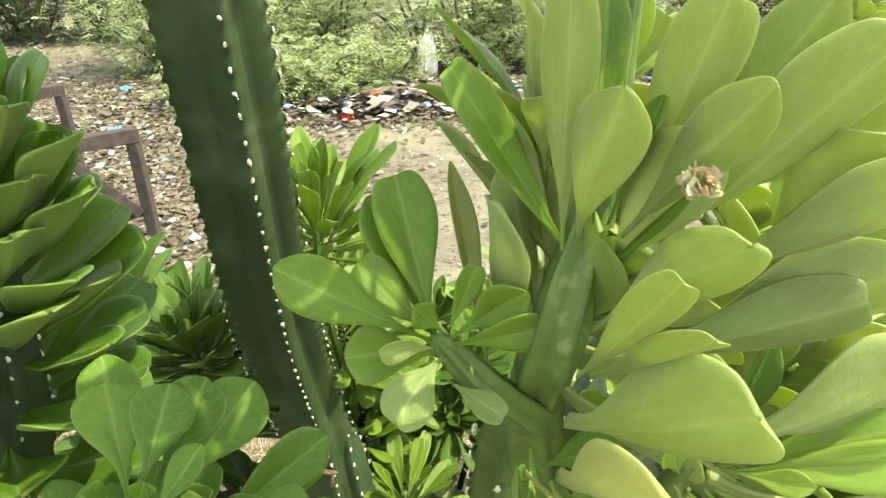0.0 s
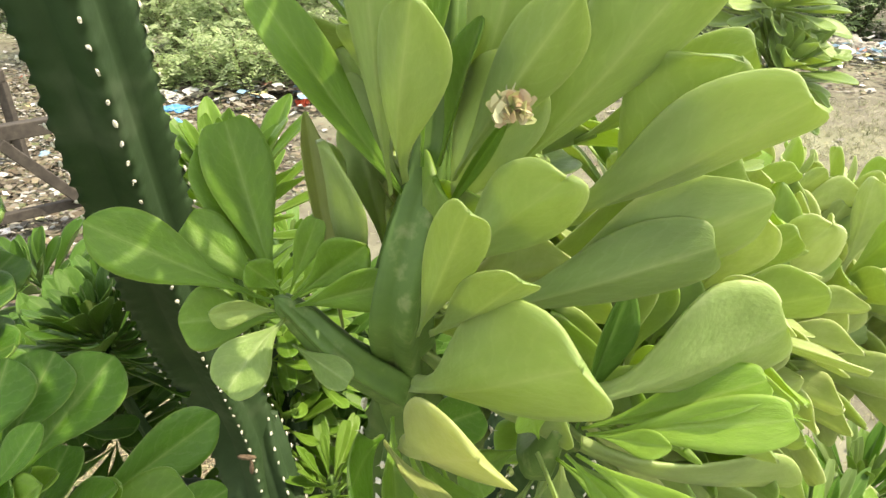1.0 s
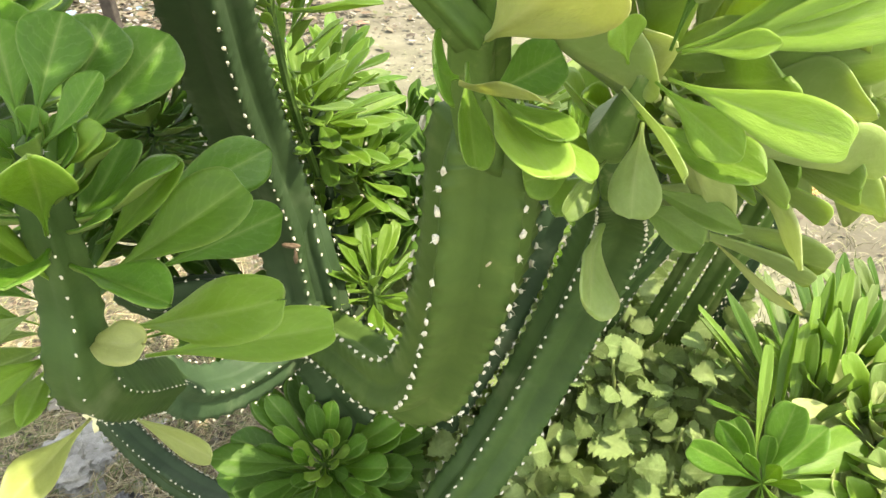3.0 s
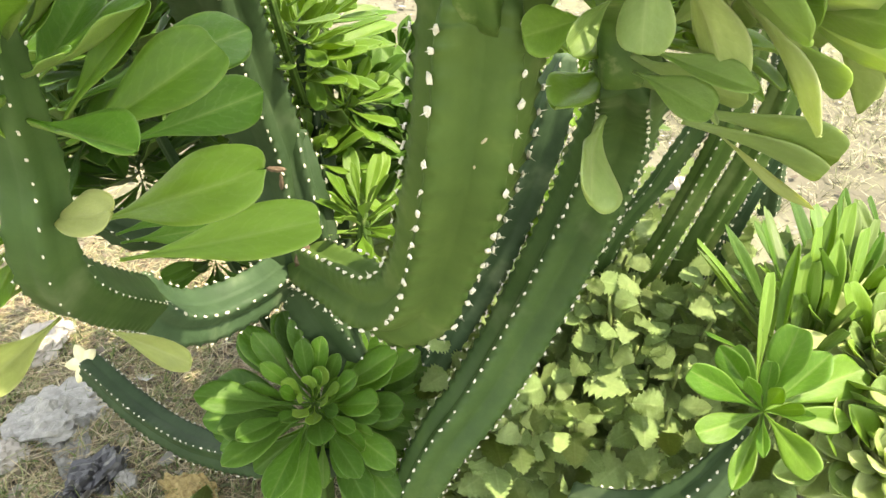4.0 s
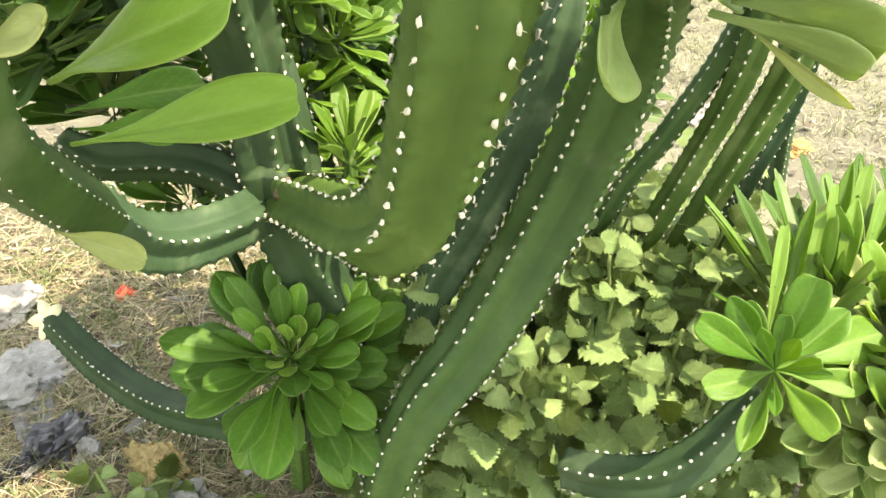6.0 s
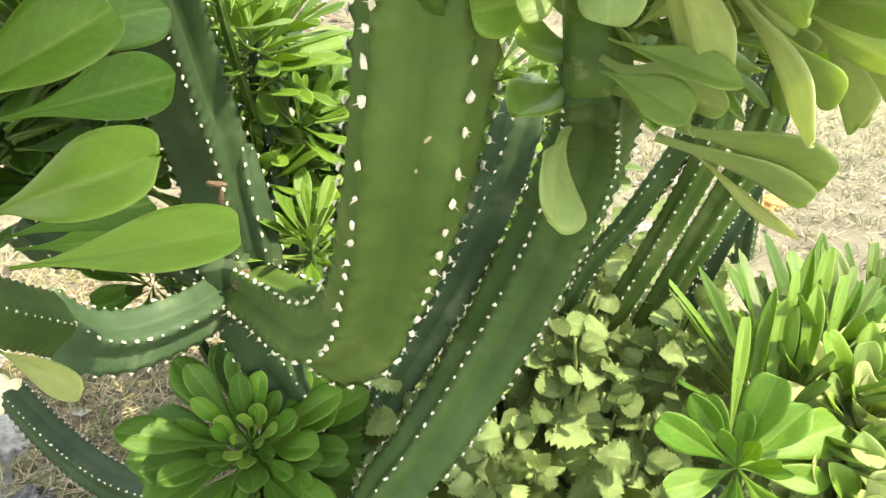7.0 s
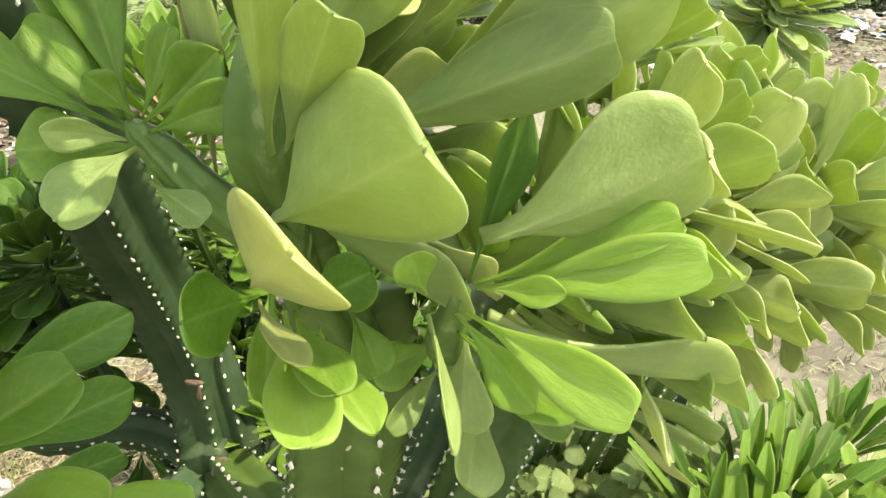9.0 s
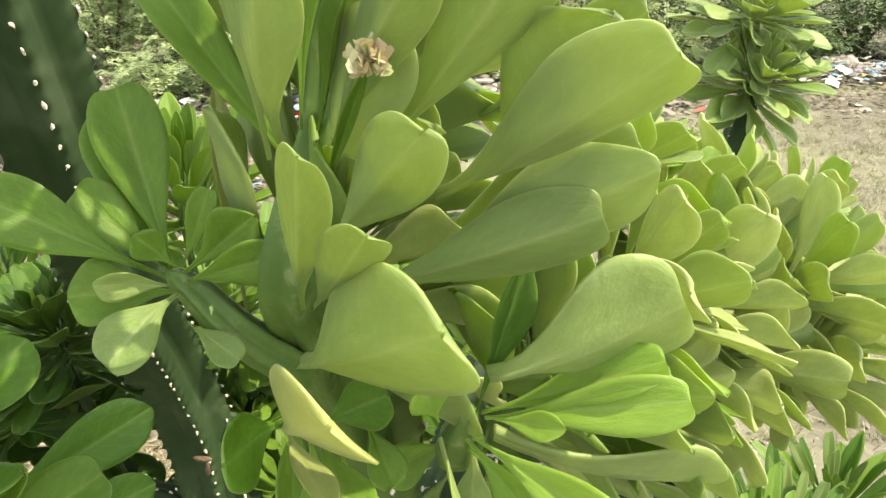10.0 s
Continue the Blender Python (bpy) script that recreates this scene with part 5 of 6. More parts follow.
offshoot = stem(undergrowth, [(0.168, 1.330, 0.000), (0.336, 1.560, 0.330), (0.420, 1.500, 0.660)], [0.009, 0.008, 0.005], mat=SHOOT, spine=0, seed=153, label='leafy shoot')
rosette(offshoot, (0.420, 1.500, 0.660), (0.2, -0.3, 1), 34, 0.13, 0.036, 8, 100, LEAF_MID, 173)


# ---- felted herb under the branches ----
def herb_leaf(name, seed):
    """A broad egg-shaped leaf folded along its midrib, with a finely toothed rim; unit long, stalk end at the origin."""
    rnd = random.Random(seed)
    bm = bmesh.new()
    uvl = bm.loops.layers.uv.new("UVMap")
    teeth = rnd.choice((7, 8))
    steps = teeth * 3
    wide, fold, droop = rnd.uniform(0.44, 0.54), rnd.uniform(0.06, 0.30), rnd.uniform(0.06, 0.32)
    uv, rows = {}, []
    for b in range(steps + 1):
        v = b / steps
        h = wide * math.sin(math.pi * min(1.0, 0.06 + 0.94 * v) ** 0.72) ** 0.55 * (1 - 0.16 * v)
        tooth = (0.84, 1.10, 1.0)[b % 3] if 0.08 < v < 0.99 else 0.9
        row = []
        for u in (-1.0, -0.82, -0.42, 0.0, 0.42, 0.82, 1.0):
            edge = tooth if abs(u) > 0.9 else 1.0
            x = u * h * edge
            y = v + (0.03 if b % 3 == 1 and abs(u) > 0.9 else 0.0) - 0.10 * abs(u) * v
            z = fold * abs(x) - droop * v * v + 0.035 * math.sin(9 * v + seed + u * 2) * abs(u) + 0.012 * math.cos(2 * math.pi * b / 3) * abs(u) ** 4
            vert = bm.verts.new((x, y, z))
            uv[vert] = ((u + 1) / 2, v)
            row.append(vert)
        rows.append(row)
    for a, b in zip(rows, rows[1:]):
        for k in range(6):
            bm.faces.new((a[k], a[k + 1], b[k + 1], b[k]))
    for fc in bm.faces:
        for lo in fc.loops:
            lo[uvl].uv = uv[lo.vert]
    bmesh.ops.solidify(bm, geom=bm.faces[:], thickness=0.025)
    bmesh.ops.recalc_face_normals(bm, faces=bm.faces[:])
    me = bpy.data.meshes.new(name)
    bm.to_mesh(me)
    bm.free()
    me.materials.append(LEAF_HERB)
    me.shade_smooth()
    return me


HERB_LEAVES = [herb_leaf("leaf", 300 + i) for i in range(6)]
HERB_STEM = plain_material("pale_herb_stalk", [(0.3, (0.12, 0.17, 0.055)), (0.7, (0.24, 0.29, 0.11))], 40.0, 0.75, 0.4, 0.002, 0.25)


def tube(bm, points, radii, sides=6):
    line = spline(points, 0.03)
    rings = []
    for (q, side, up, ahead), (_, at) in zip(frames(line), line):
        k = min(int(at), len(radii) - 2)
        r = radii[k] + (radii[k + 1] - radii[k]) * (at - k)
        rings.append([bm.verts.new(q + r * (math.cos(2 * math.pi * j / sides) * side + math.sin(2 * math.pi * j / sides) * up)) for j in range(sides)])
    for a, b in zip(rings, rings[1:]):
        for j in range(sides):
            bm.faces.new((a[j], a[(j + 1) % sides], b[(j + 1) % sides], b[j]))
    bm.faces.new(rings[0][::-1])
    bm.faces.new(rings[-1])


def herb(at, top, pairs, size, seed):
    rnd = random.Random(seed)
    e = thing("herb", at, "felted grey-green herb with scalloped leaves under the succulents", "herb", "herbs under the branches")
    at, top = Vector(at), Vector(top)
    mid = at.lerp(top, 0.5) + Vector((rnd.uniform(-0.04, 0.04), rnd.uniform(-0.04, 0.04), 0.02))
    bm = bmesh.new()
    tube(bm, [at, mid, top], [0.006, 0.005, 0.003])
    st = part("stem", bm, HERB_STEM, e)
    for k in range(pairs):
        f = 0.28 + 0.72 * (k + 1) / pairs
        p = at.lerp(mid, f * 2) if f < 0.5 else mid.lerp(top, f * 2 - 1)
        for sg in (0, 1):
            ang = k * 1.57 + sg * 3.14 + rnd.uniform(-0.4, 0.4) + seed
            out = Vector((math.cos(ang), math.sin(ang) - 0.25, rnd.uniform(-0.75, 0.05) + 0.55 * f * f)).normalized()
            s = size * (1.10 - 0.45 * f * f) * rnd.uniform(0.8, 1.2)
            up = Vector((rnd.uniform(-0.45, 0.45), rnd.uniform(-1.3, -0.2), 1))
            up = (up - out * up.dot(out)).normalized()
            side = out.cross(up).normalized()
            ob = new("leaf", rnd.choice(HERB_LEAVES))
            ob.parent = st
            m = Matrix((side * s, out * s, side.cross(out) * s)).transposed().to_4x4()
            ob.matrix_basis = Matrix.Translation(p + out * 0.012) @ m


rnd = random.Random(11)
for i in range(110):
    x, y = rnd.uniform(-0.16, 0.66), rnd.uniform(0.84, 1.50)
    if x < 0.0 and y < 1.0:
        x, y = x + 0.25, y + 0.2
    tall = rnd.uniform(0.32, 0.60) + 0.12 * (y - 0.85)
    herb((x, y, 0), (x + rnd.uniform(-0.07, 0.07), y - rnd.uniform(0.0, 0.10), tall), rnd.randint(5, 7), rnd.uniform(0.066, 0.092), 400 + i)
# a dense stand right below the leaning branch
for i in range(85):
    x, y = rnd.uniform(0.03, 0.52), rnd.uniform(0.78, 1.02)
    herb((x, y + 0.10, 0), (x, y, rnd.uniform(0.26, 0.50) + 0.25 * max(0, x - 0.25)), rnd.randint(6, 8), rnd.uniform(0.058, 0.082), 600 + i)
for i in range(24):
    x, y = rnd.uniform(-0.06, 0.14), rnd.uniform(0.82, 1.0)
    herb((x, y + 0.05, 0), (x, y, rnd.uniform(0.20, 0.36)), rnd.randint(4, 6), rnd.uniform(0.052, 0.070), 760 + i)
for i in range(34):
    x, y = rnd.uniform(0.28, 0.52), rnd.uniform(0.90, 1.04)
    herb((x, y + 0.06, 0), (x, y, rnd.uniform(0.46, 0.64)), rnd.randint(6, 8), rnd.uniform(0.056, 0.076), 800 + i)
for i in range(26):
    x, y = rnd.uniform(0.42, 0.95), rnd.uniform(0.62, 0.95)
    herb((x, y + 0.05, 0), (x, y, rnd.uniform(0.16, 0.32)), rnd.randint(4, 6), rnd.uniform(0.050, 0.072), 700 + i)
for i in range(8):
    x, y = rnd.uniform(-0.65, -0.25), rnd.uniform(0.72, 0.86)
    herb((x, y, 0), (x, y, rnd.uniform(0.07, 0.14)), 3, 0.055, 470 + i)


# ---- litter and straw on the ground ----
def scatter(name, label, category, mat, count, seed, place, size, thin):
    """Loose flat bits lying on the soil, each bent a little."""
    rnd = random.Random(seed)
    verts, faces = [], []
    for _ in range(count):
        x, y, z = place(rnd)
        a = rnd.random() * 6.28
        d = Vector((math.cos(a), math.sin(a), rnd.uniform(-0.25, 0.25)))
        s = Vector((-math.sin(a), math.cos(a), rnd.uniform(-0.5, 0.5)))
        ln = size * rnd.uniform(0.4, 1.6)
        w = ln * thin * rnd.uniform(0.6, 1.4)
        c = Vector((x, y, z + 0.03 * noise.noise(Vector((x * 0.9, y * 0.9, 0))) + 0.012 + rnd.random() * 0.02))
        o = len(verts)
        lift = Vector((0, 0, ln * rnd.uniform(0.0, 0.25)))
        verts += [c - d * ln - s * w * rnd.uniform(0.6, 1), c - d * ln + s * w, c + s * w * 1.1 + lift, c - s * w + lift, c + d * ln * rnd.uniform(0.7, 1) + s * w * rnd.uniform(0.3, 1), c + d * ln - s * w]
        faces += [(o, o + 3, o + 2, o + 1), (o + 3, o + 5, o + 4, o + 2)]
    me = bpy.data.meshes.new(name)
    me.from_pydata(verts, [], faces)
    me.materials.append(mat)
    return tagged(new(name, me), label, category, kind="stuff")


SCRAP = scrap_material("mixed_litter", [(0.11, 0.09, 0.065), (0.17, 0.155, 0.125), (0.08, 0.065, 0.045), (0.27, 0.26, 0.235), (0.12, 0.10, 0.072), (0.40, 0.395, 0.375), (0.10, 0.085, 0.06), (0.19, 0.17, 0.13), (0.055, 0.045, 0.03), (0.22, 0.205, 0.165)], 0.75)
# dry-leaf browns, darkened to carry the shade over the far left ground too
MULCH = scrap_material("brown_dry_leaves", [(0.095, 0.072, 0.045), (0.15, 0.115, 0.073), (0.065, 0.052, 0.034), (0.20, 0.17, 0.115), (0.12, 0.105, 0.066), (0.10, 0.115, 0.05), (0.17, 0.145, 0.10)], 0.85)
BRIGHT = scrap_material("faded_plastic", [(0.20, 0.36, 0.52), (0.66, 0.66, 0.63), (0.46, 0.16, 0.11), (0.52, 0.46, 0.24), (0.72, 0.72, 0.70), (0.60, 0.58, 0.52), (0.70, 0.69, 0.66), (0.40, 0.38, 0.34), (0.68, 0.66, 0.64), (0.56, 0.55, 0.50)], 0.5)
GRASS = scrap_material("dry_yellow_grass", [(0.30, 0.295, 0.18), (0.38, 0.365, 0.23), (0.25, 0.27, 0.14), (0.42, 0.40, 0.27), (0.22, 0.25, 0.12)], 0.8)
STRAW = scrap_material("dry_straw", [(0.44, 0.37, 0.23), (0.54, 0.46, 0.29), (0.34, 0.28, 0.165), (0.60, 0.53, 0.36), (0.24, 0.19, 0.11), (0.25, 0.29, 0.12)], 0.85)


def far_place(r):
    y = 3.0 + (5.2 if r.random() < 0.7 else 8.5) * r.random() ** 0.8
    x = r.uniform(-1.15 * y, 0.25 * y - 0.6) if r.random() < 0.85 else r.uniform(0, 0.75 * y)
    if x > -1.0 + 0.25 * math.sin(3 * y) and y < 6.3 and r.random() < 0.985:
        y += 3.2
    return x + r.gauss(0, 0.3), y + r.gauss(0, 0.25), 0


def near_place(r):
    return r.gauss(-0.6, 0.55), r.gauss(1.2, 0.5), -0.006


def right_place(r):
    return r.gauss(2.6, 1.3), r.gauss(3.9, 1.5), 0


def heap_place(r):
    x, y = r.gauss(-0.2, 1.1), r.gauss(7.0, 0.35)
    return x, y, max(0, 0.16 - 0.05 * abs(x + 0.2)) * r.random()


def right_heap(r):
    x, y = r.gauss(5.0, 0.9), r.gauss(7.9, 0.3)
    return x, y, 0.12 * r.random()


scatter("litter", "dry leaves, paper and rubbish scattered over soil", "litter", SCRAP, 34000, 1, far_place, 0.020, 0.5)
scatter("dry_leaves", "brown leaf litter, kept dark to stand in for shade", "leaf litter", MULCH, 30000, 12, far_place, 0.023, 0.5)
scatter("plastic_scraps", "torn coloured plastic scraps among dry litter", "litter", BRIGHT, 900, 2, far_place, 0.036, 0.5)
scatter("rubbish_heap", "bright heap of white paper and plastic rubbish", "litter", BRIGHT, 1100, 3, heap_place, 0.042, 0.55)
scatter("rubbish_heap", "low heap of mixed rubbish by the shrubs", "litter", BRIGHT, 420, 4, right_heap, 0.045, 0.55)
scatter("litter", "grey rubbish mixed into the heap", "litter", SCRAP, 1600, 5, heap_place, 0.06, 0.5)
scatter("litter", "dry leaves under the succulents", "litter", SCRAP, 800, 6, near_place, 0.018, 0.45)
scatter("dry_leaves", "brown dry leaves matted on the soil", "leaf litter", MULCH, 14000, 10, near_place, 0.009, 0.5)
scatter("straw", "dry straw and grass stalks on the soil", "straw", STRAW, 34000, 7, near_place, 0.042, 0.013)
scatter("gravel", "small pebbles, twigs and dry bits on bare soil", "litter", SCRAP, 9000, 9, lambda r: (r.gauss(0.8, 1.5), r.gauss(3.6, 1.5), -0.01), 0.008, 0.5)
scatter("straw", "sunlit dry grass on bare soil", "straw", GRASS, 42000, 8, right_place, 0.020, 0.04)

def tufts(name, label, mat, count, seed, place, height):
    """Thin grass blades standing in small tufts."""
    rnd = random.Random(seed)
    verts, faces = [], []
    for _ in range(count):
        x, y = place(rnd)
        for _ in range(rnd.randint(4, 9)):
            b = Vector((x + rnd.gauss(0, 0.012), y + rnd.gauss(0, 0.012), 0.03 * noise.noise(Vector((x * 0.9, y * 0.9, 0))) - 0.005))
            d = Vector((rnd.uniform(-0.8, 0.8), rnd.uniform(-0.8, 0.8), 1)).normalized()
            ln, w = height * rnd.uniform(0.5, 1.3), 0.0014
            s = d.cross(Vector((rnd.uniform(-1, 1), rnd.uniform(-1, 1), 0.1))).normalized() * w
            m, tip = b + d * ln * 0.55, b + d * ln + Vector((d.x, d.y, -0.25)) * ln * 0.35
            o = len(verts)
            verts += [b - s, b + s, m + s, m - s, tip]
            faces += [(o, o + 1, o + 2, o + 3), (o + 3, o + 2, o + 4)]
    me = bpy.data.meshes.new(name)
    me.from_pydata(verts, [], faces)
    me.materials.append(mat)
    return tagged(new(name, me), label, "grass", kind="stuff")


BLADE = scrap_material("thin_green_grass", [(0.13, 0.20, 0.06), (0.20, 0.27, 0.09), (0.28, 0.30, 0.13), (0.10, 0.15, 0.05)], 0.7, 0.3)
tufts("grass", "thin green grass among dry straw", BLADE, 800, 21, lambda r: (r.uniform(-1.1, 0.1), r.uniform(0.55, 1.7)), 0.07)
tufts("grass", "sparse yellowing grass on sunlit soil", GRASS, 3200, 22, lambda r: (r.uniform(0.9, 4.0), r.uniform(1.5, 6.0)), 0.06)

# ---- single pieces of rubbish ----
def crumpled(name, at, size, height, mat, label, seed, crease=1.0):
    """A crumpled bag or sheet: a wrinkled, uneven lump lying on the soil."""
    bm = bmesh.new()
    bmesh.ops.create_icosphere(bm, subdivisions=4, radius=1.0)
    for v in bm.verts:
        q = v.co.copy()
        n1 = noise.noise(q * 1.6 + Vector((seed, 0, 0)))
        n2 = abs(noise.noise(q * 4.2 + Vector((0, seed, 0))))
        n3 = abs(noise.noise(q * 9.0 + Vector((0, 0, seed))))
        r = 1 + 0.45 * n1 - (0.42 * n2 + 0.16 * n3) * crease
        v.co = Vector((q.x * r * size[0], q.y * r * size[1], max(-0.1, q.z * r) * height))
    ob = part(name, bm, mat, None, label, smooth=crease < 1)
    ob.matrix_basis = pose(at[0], at[1], at[2] + 0.012 + 0.1 * height, 0, 0, seed * 37)
    return tagged(ob, category="rubbish")


FILM = plain_material("clear_plastic_film", [(0.3, (0.17, 0.168, 0.155)), (0.7, (0.34, 0.338, 0.315))], 45.0, 0.30, 0.9, 0.010, 0.5)
BLACK = plain_material("black_plastic", [(0.3, (0.012, 0.013, 0.016)), (0.7, (0.05, 0.052, 0.06))], 25.0, 0.3, 0.3, 0.004, 0.6)
WHITE = plain_material("white_plastic", [(0.3, (0.66, 0.66, 0.64)), (0.7, (0.84, 0.84, 0.83))], 20.0, 0.5, 0.4, 0.004)
BLUE = plain_material("blue_plastic", [(0.3, (0.05, 0.20, 0.46)), (0.7, (0.12, 0.36, 0.62))], 30.0, 0.4, 0.3)
RED = plain_material("red_plastic", [(0.3, (0.45, 0.05, 0.03)), (0.7, (0.65, 0.12, 0.05))], 30.0, 0.45, 0.3)
BROWN = plain_material("rusty_dead_leaf", [(0.3, (0.30, 0.17, 0.06)), (0.7, (0.52, 0.33, 0.13))], 40.0, 0.7, 0.5)
OCHRE = plain_material("ochre_dry_fibre", [(0.3, (0.22, 0.155, 0.06)), (0.7, (0.46, 0.36, 0.16))], 90.0, 0.8, 0.8, 0.006)
STONE = plain_material("dusty_stone", [(0.3, (0.26, 0.24, 0.21)), (0.7, (0.42, 0.40, 0.36))], 12.0, 0.9, 0.6)
BRICK = plain_material("old_brick", [(0.3, (0.20, 0.10, 0.065)), (0.7, (0.33, 0.18, 0.12))], 18.0, 0.9, 0.6)


def torn_flap(bag, at, size, turn, mat, label, seed):
    """A loose, rippled strip of film lying out from a bag."""
    bm = bmesh.new()
    nx, ny = 14, 8
    grid = []
    for j in range(ny + 1):
        row = []
        for i in range(nx + 1):
            u, v = i / nx - 0.5, j / ny - 0.5
            q = Vector((u * 5 + seed, v * 3, seed))
            rip = 0.012 * noise.noise(q * 1.3) + 0.007 * abs(noise.noise(q * 3.1)) + 0.010 * (0.5 - u)
            row.append(bm.verts.new((size[0] * (u + 0.06 * noise.noise(q * 2)), size[1] * v * (1 - 0.5 * (u + 0.5)) * (1 + 0.3 * noise.noise(q)), rip)))
        grid.append(row)
    for a, b in zip(grid, grid[1:]):
        for i in range(nx):
            bm.faces.new((a[i], a[i + 1], b[i + 1], b[i]))
    bmesh.ops.solidify(bm, geom=bm.faces[:], thickness=0.0008)
    ob = part("torn_flap", bm, mat, bag, label, smooth=False)
    ob.matrix_basis = bag.matrix_basis.inverted() @ pose(*at, 0, 0, turn)


bag = crumpled("plastic_bag", (-0.87, 1.16, 0), (0.13, 0.11), 0.05, FILM, "crumpled clear plastic bag on the straw", 1, 1.15)
torn_flap(bag, (-0.79, 1.07, 0.026), (0.17, 0.10), -60, FILM, "loose clear film edge", 1)
bag = crumpled("plastic_bag", (-0.70, 1.00, 0), (0.085, 0.06), 0.06, BLACK, "crumpled black plastic bag on the straw", 2)
torn_flap(bag, (-0.745, 0.945, 0.026), (0.16, 0.06), -130, BLACK, "loose black film strip", 2)
# pale strip laid over the black bag to paint in a glint
torn_flap(bag, (-0.69, 0.95, 0.040), (0.12, 0.018), 65, FILM, "pale film strip painting in the bag's glint", 3)
crumpled("paper_scrap", (-0.635, 0.99, 0), (0.045, 0.03), 0.03, FILM, "crumpled pale paper beside a black bag", 3)
crumpled("dead_leaf_clump", (-0.47, 0.95, 0), (0.10, 0.05), 0.035, OCHRE, "ochre dry fibre clump on soil", 4, 1.25)
crumpled("plastic_sheet", (-0.42, 0.86, 0), (0.09, 0.06), 0.05, FILM, "crumpled whitish plastic sheet on soil", 5)
crumpled("stone", (-0.95, 1.05, 0), (0.08, 0.07), 0.04, STONE, "flat dusty stone on soil", 6)
crumpled("stone", (-1.02, 1.42, 0), (0.09, 0.07), 0.05, STONE, "flat dusty stone on soil", 7)
crumpled("red_scrap", (-0.76, 1.50, 0), (0.04, 0.03), 0.025, RED, "small red plastic scrap in the straw", 8)
crumpled("plastic_sheet", (-2.35, 6.65, 0), (0.26, 0.14), 0.06, WHITE, "white plastic sheet among litter", 9)
crumpled("blue_scrap", (-2.12, 6.15, 0), (0.13, 0.09), 0.06, BLUE, "blue plastic scrap among litter", 10)
crumpled("blue_scrap", (-1.95, 5.65, 0), (0.10, 0.10), 0.06, BLUE, "dark blue plastic scrap among litter", 11)
crumpled("blue_scrap", (-2.95, 5.9, 0), (0.13, 0.08), 0.05, BLUE, "blue plastic scrap among dry leaves", 12)
crumpled("blue_scrap", (-3.6, 7.6, 0), (0.10, 0.08), 0.05, BLUE, "blue plastic scrap among dry leaves", 13)
crumpled("white_sack", (-0.42, 7.75, 0), (0.12, 0.11), 0.55, WHITE, "upright white sack at the rubbish heap", 14)
crumpled("white_sack", (0.0, 7.25, 0), (0.32, 0.18), 0.14, WHITE, "white sack lying in the rubbish heap", 15)
crumpled("white_sack", (-0.9, 7.05, 0), (0.26, 0.16), 0.12, WHITE, "white sack lying in the rubbish heap", 16)
crumpled("red_scrap", (-1.05, 6.3, 0), (0.08, 0.06), 0.06, RED, "red and yellow scrap by the heap", 17)
crumpled("white_sack", (5.3, 7.9, 0), (0.32, 0.2), 0.16, WHITE, "white sack in the heap by the shrubs", 18)
crumpled("stone", (4.6, 8.1, 0), (0.28, 0.2), 0.18, STONE, "grey stone in the heap by the shrubs", 19)
crumpled("dead_leaf", (1.36, 2.52, 0), (0.10, 0.05), 0.05, BROWN, "large dry brown leaf on sunlit soil", 20)
crumpled("stone", (1.12, 2.75, 0), (0.14, 0.09), 0.08, STONE, "pale stone on sunlit soil", 21)
crumpled("stone", (0.85, 2.2, 0), (0.10, 0.08), 0.06, STONE, "pale stone on sunlit soil", 22)
bm = bmesh.new()
bmesh.ops.create_cube(bm, size=1.0)
bmesh.ops.scale(bm, verts=bm.verts, vec=(0.24, 0.15, 0.10))
bmesh.ops.bevel(bm, geom=bm.edges[:], offset=0.008, segments=2, affect="EDGES")
brick = part("brick", bm, BRICK, None, smooth=False)
brick.matrix_basis = pose(-1.77, 4.86, 0.06, 0, 0, 24)
tagged(brick, "old dusty brick lying among the litter", "brick")

# ---- two old wooden trestles ----
def beam(bm, a, b, w, h):
    a, b = Vector(a), Vector(b)
    d = (b - a).normalized()
    s = d.cross(Vector((0, 0, 1))) if abs(d.z) < 0.9 else Vector((1, 0, 0))
    s.normalize()
    u = s.cross(d)
    vs = [bm.verts.new(p + s * w * i / 2 + u * h * j / 2) for p in (a, b) for i, j in ((-1, -1), (1, -1), (1, 1), (-1, 1))]
    for f in ((0, 3, 2, 1), (4, 5, 6, 7), (0, 1, 5, 4), (1, 2, 6, 5), (2, 3, 7, 6), (3, 0, 4, 7)):
        bm.faces.new([vs[k] for k in f])
    bmesh.ops.bevel(bm, geom=bm.edges[:], offset=0.004, segments=1, affect="EDGES")


def trestle(x, y):
    e = thing("wooden_trestle", (x, y, 0), "weathered dark wooden trestle frame on littered soil", "trestle", "old trestles")
    dx, dy = -0.78, -0.62
    far = (x + dx * 0.75, y + dy * 0.75)
    for name, a, b, w, h in (
        ("top_bar", (x - dx * 0.03, y - dy * 0.03, 0.60), (*far, 0.60), 0.07, 0.075),
        ("leg", (x, y, 0.56), (x + 0.02, y, 0.0), 0.06, 0.06),
        ("leg", (*far, 0.56), (*far, 0.0), 0.06, 0.06),
        ("brace", (x + dx * 0.32, y + dy * 0.32 - 0.05, 0.56), (x + dx * 0.02, y - 0.05, 0.18), 0.045, 0.055),
        ("rail", (x, y + 0.03, 0.17), (far[0], far[1] + 0.03, 0.17), 0.04, 0.05),
    ):
        bm = bmesh.new()
        beam(bm, a, b, w, h)
        part(name, bm, WOOD, e, smooth=False)


trestle(-1.73, 3.69)
trestle(-2.73, 4.85)

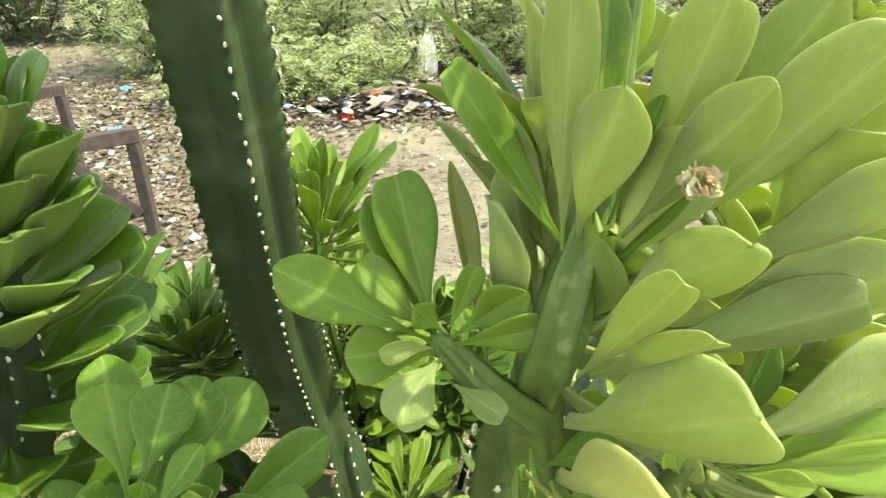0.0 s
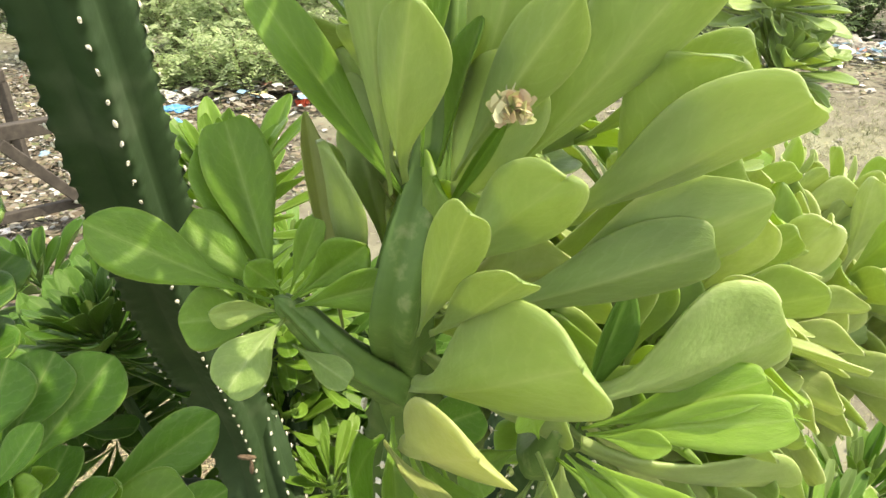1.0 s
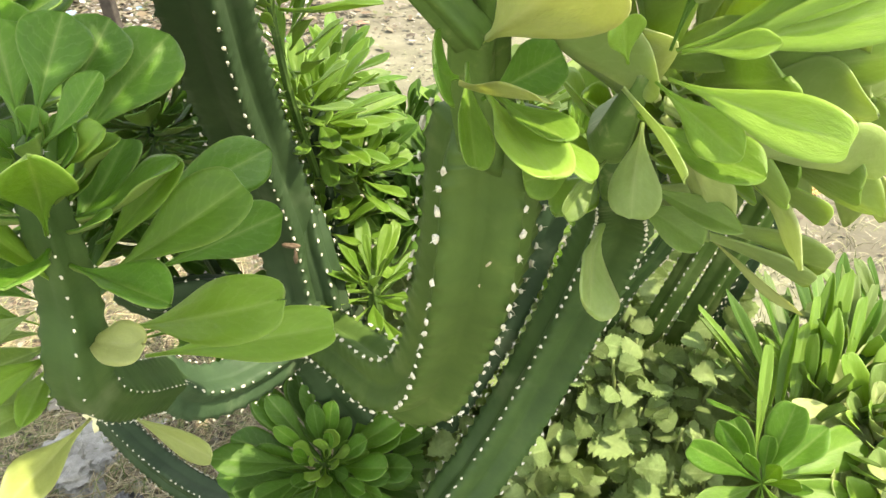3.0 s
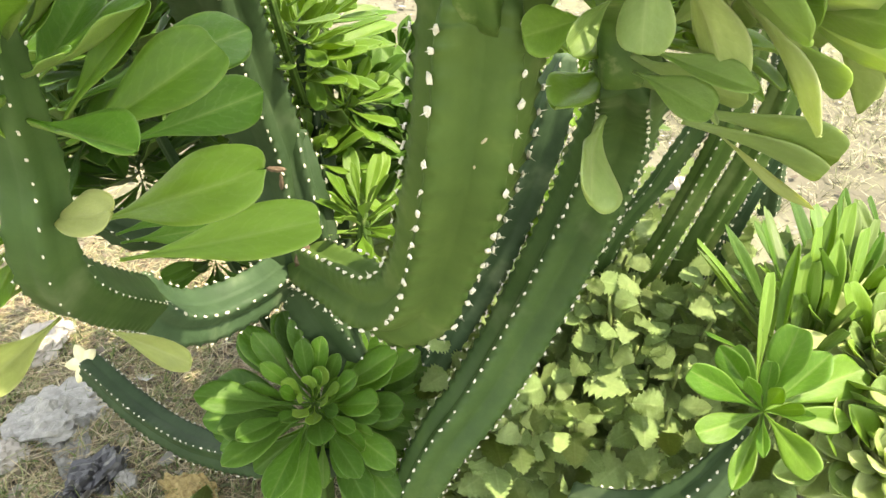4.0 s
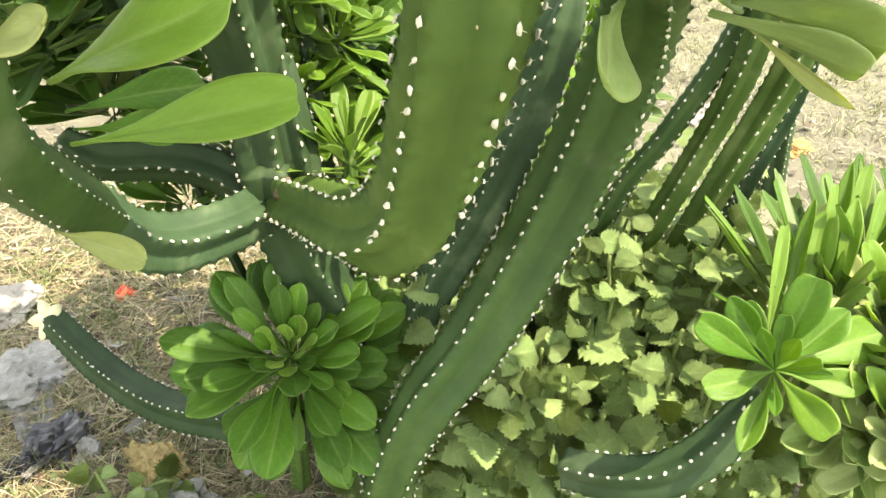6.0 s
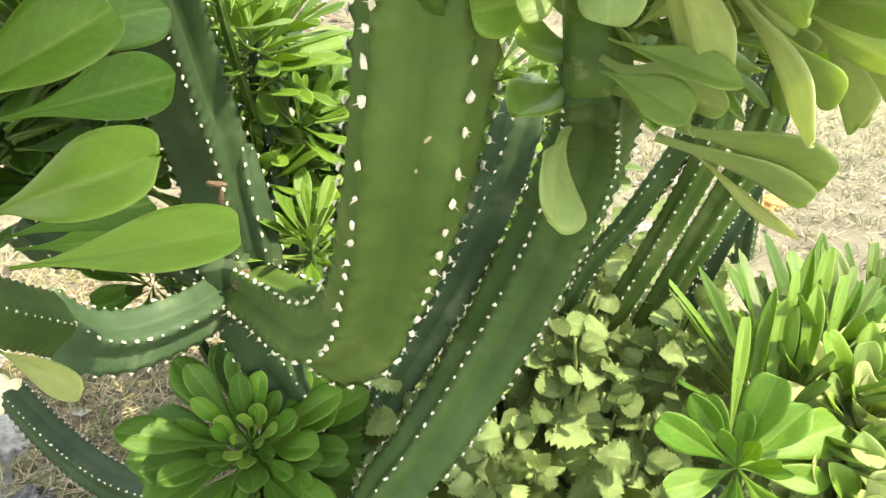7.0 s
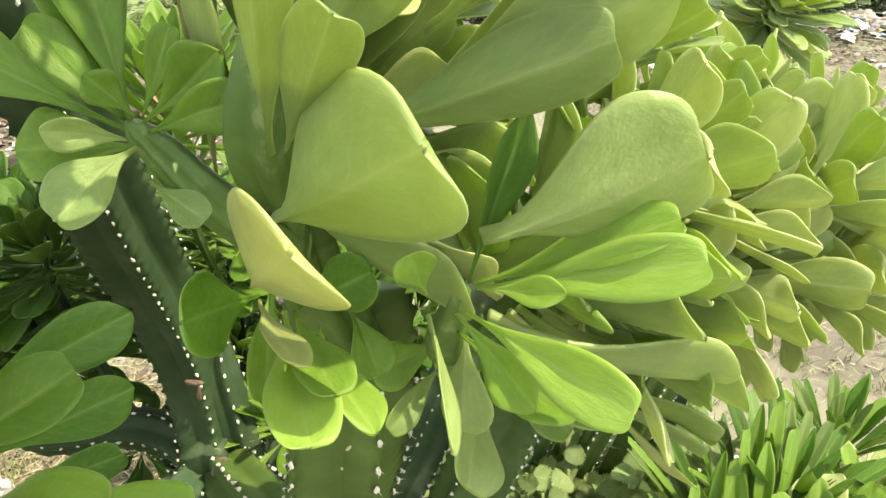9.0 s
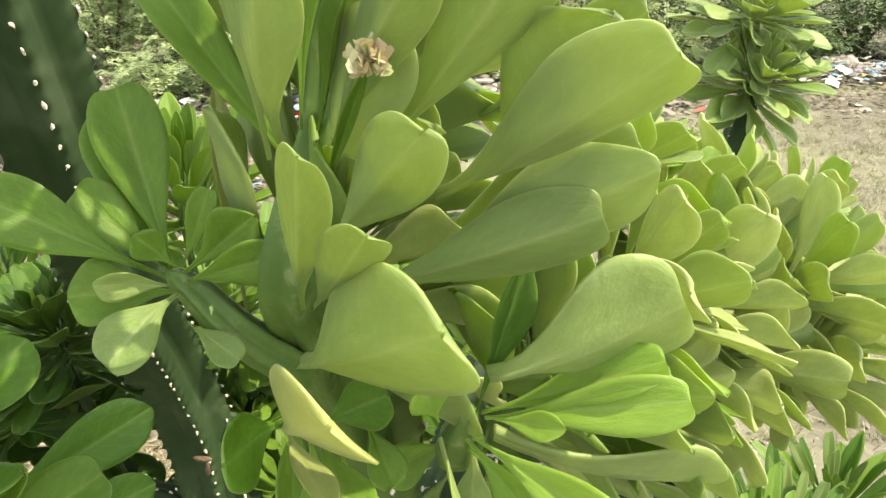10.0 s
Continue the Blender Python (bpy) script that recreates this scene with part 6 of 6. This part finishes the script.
# ---- background shrubs ----
BUSH = scrap_material("feathery_shrub_leaf", [(0.34, 0.46, 0.20), (0.44, 0.56, 0.28), (0.54, 0.64, 0.36), (0.25, 0.36, 0.13), (0.48, 0.60, 0.32)], 0.6, 0.45)
BUSH_DARK = scrap_material("dull_shrub_leaf", [(0.07, 0.13, 0.04), (0.10, 0.18, 0.05), (0.15, 0.24, 0.08), (0.05, 0.09, 0.03)], 0.6, 0.3)
BARK = plain_material("grey_brown_bark", [(0.3, (0.07, 0.055, 0.04)), (0.7, (0.15, 0.12, 0.09))], 12.0, 0.9, 0.5)


def shrub(at, radius, height, count, seed, size=0.05, mat=None, label="feathery light green thorn shrub at the edge of the litter"):
    rnd = random.Random(seed)
    e = thing("shrub", at, label, "shrub", "shrubs at the back")
    at = Vector(at)
    verts, faces = [], []
    tips = []
    for k in range(11):
        ang = rnd.random() * 6.28
        reach = radius * rnd.uniform(0.35, 0.95)
        top = at + Vector((math.cos(ang) * reach, math.sin(ang) * reach, height * rnd.uniform(0.25, 0.95)))
        mid = at.lerp(top, 0.5) + Vector((rnd.uniform(-0.1, 0.1), rnd.uniform(-0.1, 0.1), 0.12))
        tips += [mid.lerp(top, f) for f in (0.1, 0.4, 0.7, 1.0)] + [at.lerp(mid, 0.4), at.lerp(mid, 0.7)]
        bm = bmesh.new()
        tube(bm, [at, mid, top], [0.022, 0.013, 0.004], 5)
        part("limb", bm, BARK, e)
    sprays = []
    for i in range(count // 12):
        t = rnd.choice(tips)
        c = t + Vector((rnd.gauss(0, 1), rnd.gauss(0, 1), rnd.gauss(0, 0.7))) * radius * 0.26
        c.z = max(c.z, 0.03)
        d = Vector((rnd.uniform(-1, 1), rnd.uniform(-1, 1), rnd.uniform(-0.4, 0.6))).normalized()
        s = d.cross(Vector((rnd.uniform(-0.4, 0.4), rnd.uniform(-0.4, 0.4), 1))).normalized()
        # a feathery spray: pairs of narrow leaflets along a curved stalk
        for k in range(6):
            base = c + d * size * 0.45 * k + Vector((0, 0, -0.05 * size * k * k))
            for sg in (-1, 1):
                q = (s * sg + d * 0.35 + Vector((0, 0, rnd.uniform(-0.2, 0.2)))).normalized()
                ln, w = size * rnd.uniform(0.8, 1.2), size * 0.17
                o = len(verts)
                verts += [base, base + q * ln * 0.5 + d * w * 1.35, base + q * ln, base + q * ln * 0.5 - d * w]
                faces.append((o, o + 1, o + 2, o + 3))
    me = bpy.data.meshes.new("foliage")
    me.from_pydata(verts, [], faces)
    me.materials.append(mat or BUSH)
    fo = new("foliage", me)
    adopt(fo, e)
    tagged(fo, "small feathery leaves", kind="stuff")


rnd = random.Random(5)
for i in range(11):
    shrub((-3.7 + i * 0.62 + rnd.uniform(-0.2, 0.2), 8.3 + rnd.uniform(-0.3, 0.8), 0), rnd.uniform(0.8, 1.1), rnd.uniform(1.2, 1.9), 14000, 200 + i)
for i in range(5):
    shrub((-2.5 + i * 0.42, 7.15 + rnd.uniform(-0.2, 0.25), 0), 0.5, rnd.uniform(0.45, 0.75), 5000, 220 + i)
for i in range(9):
    shrub((3.0 + i * 0.8, 9.0 + rnd.uniform(-0.3, 0.6), 0), rnd.uniform(0.9, 1.2), rnd.uniform(1.2, 1.9), 11000, 230 + i, 0.055, BUSH_DARK, "dull green shrub behind the rubbish heap")
for i in range(11):
    shrub((-11.0 + i * 0.75, 11.8 + rnd.uniform(-0.5, 0.6), 0), rnd.uniform(1.0, 1.4), rnd.uniform(1.6, 2.6), 11000, 245 + i, 0.065, BUSH_DARK, "dull green shrub in the shade")
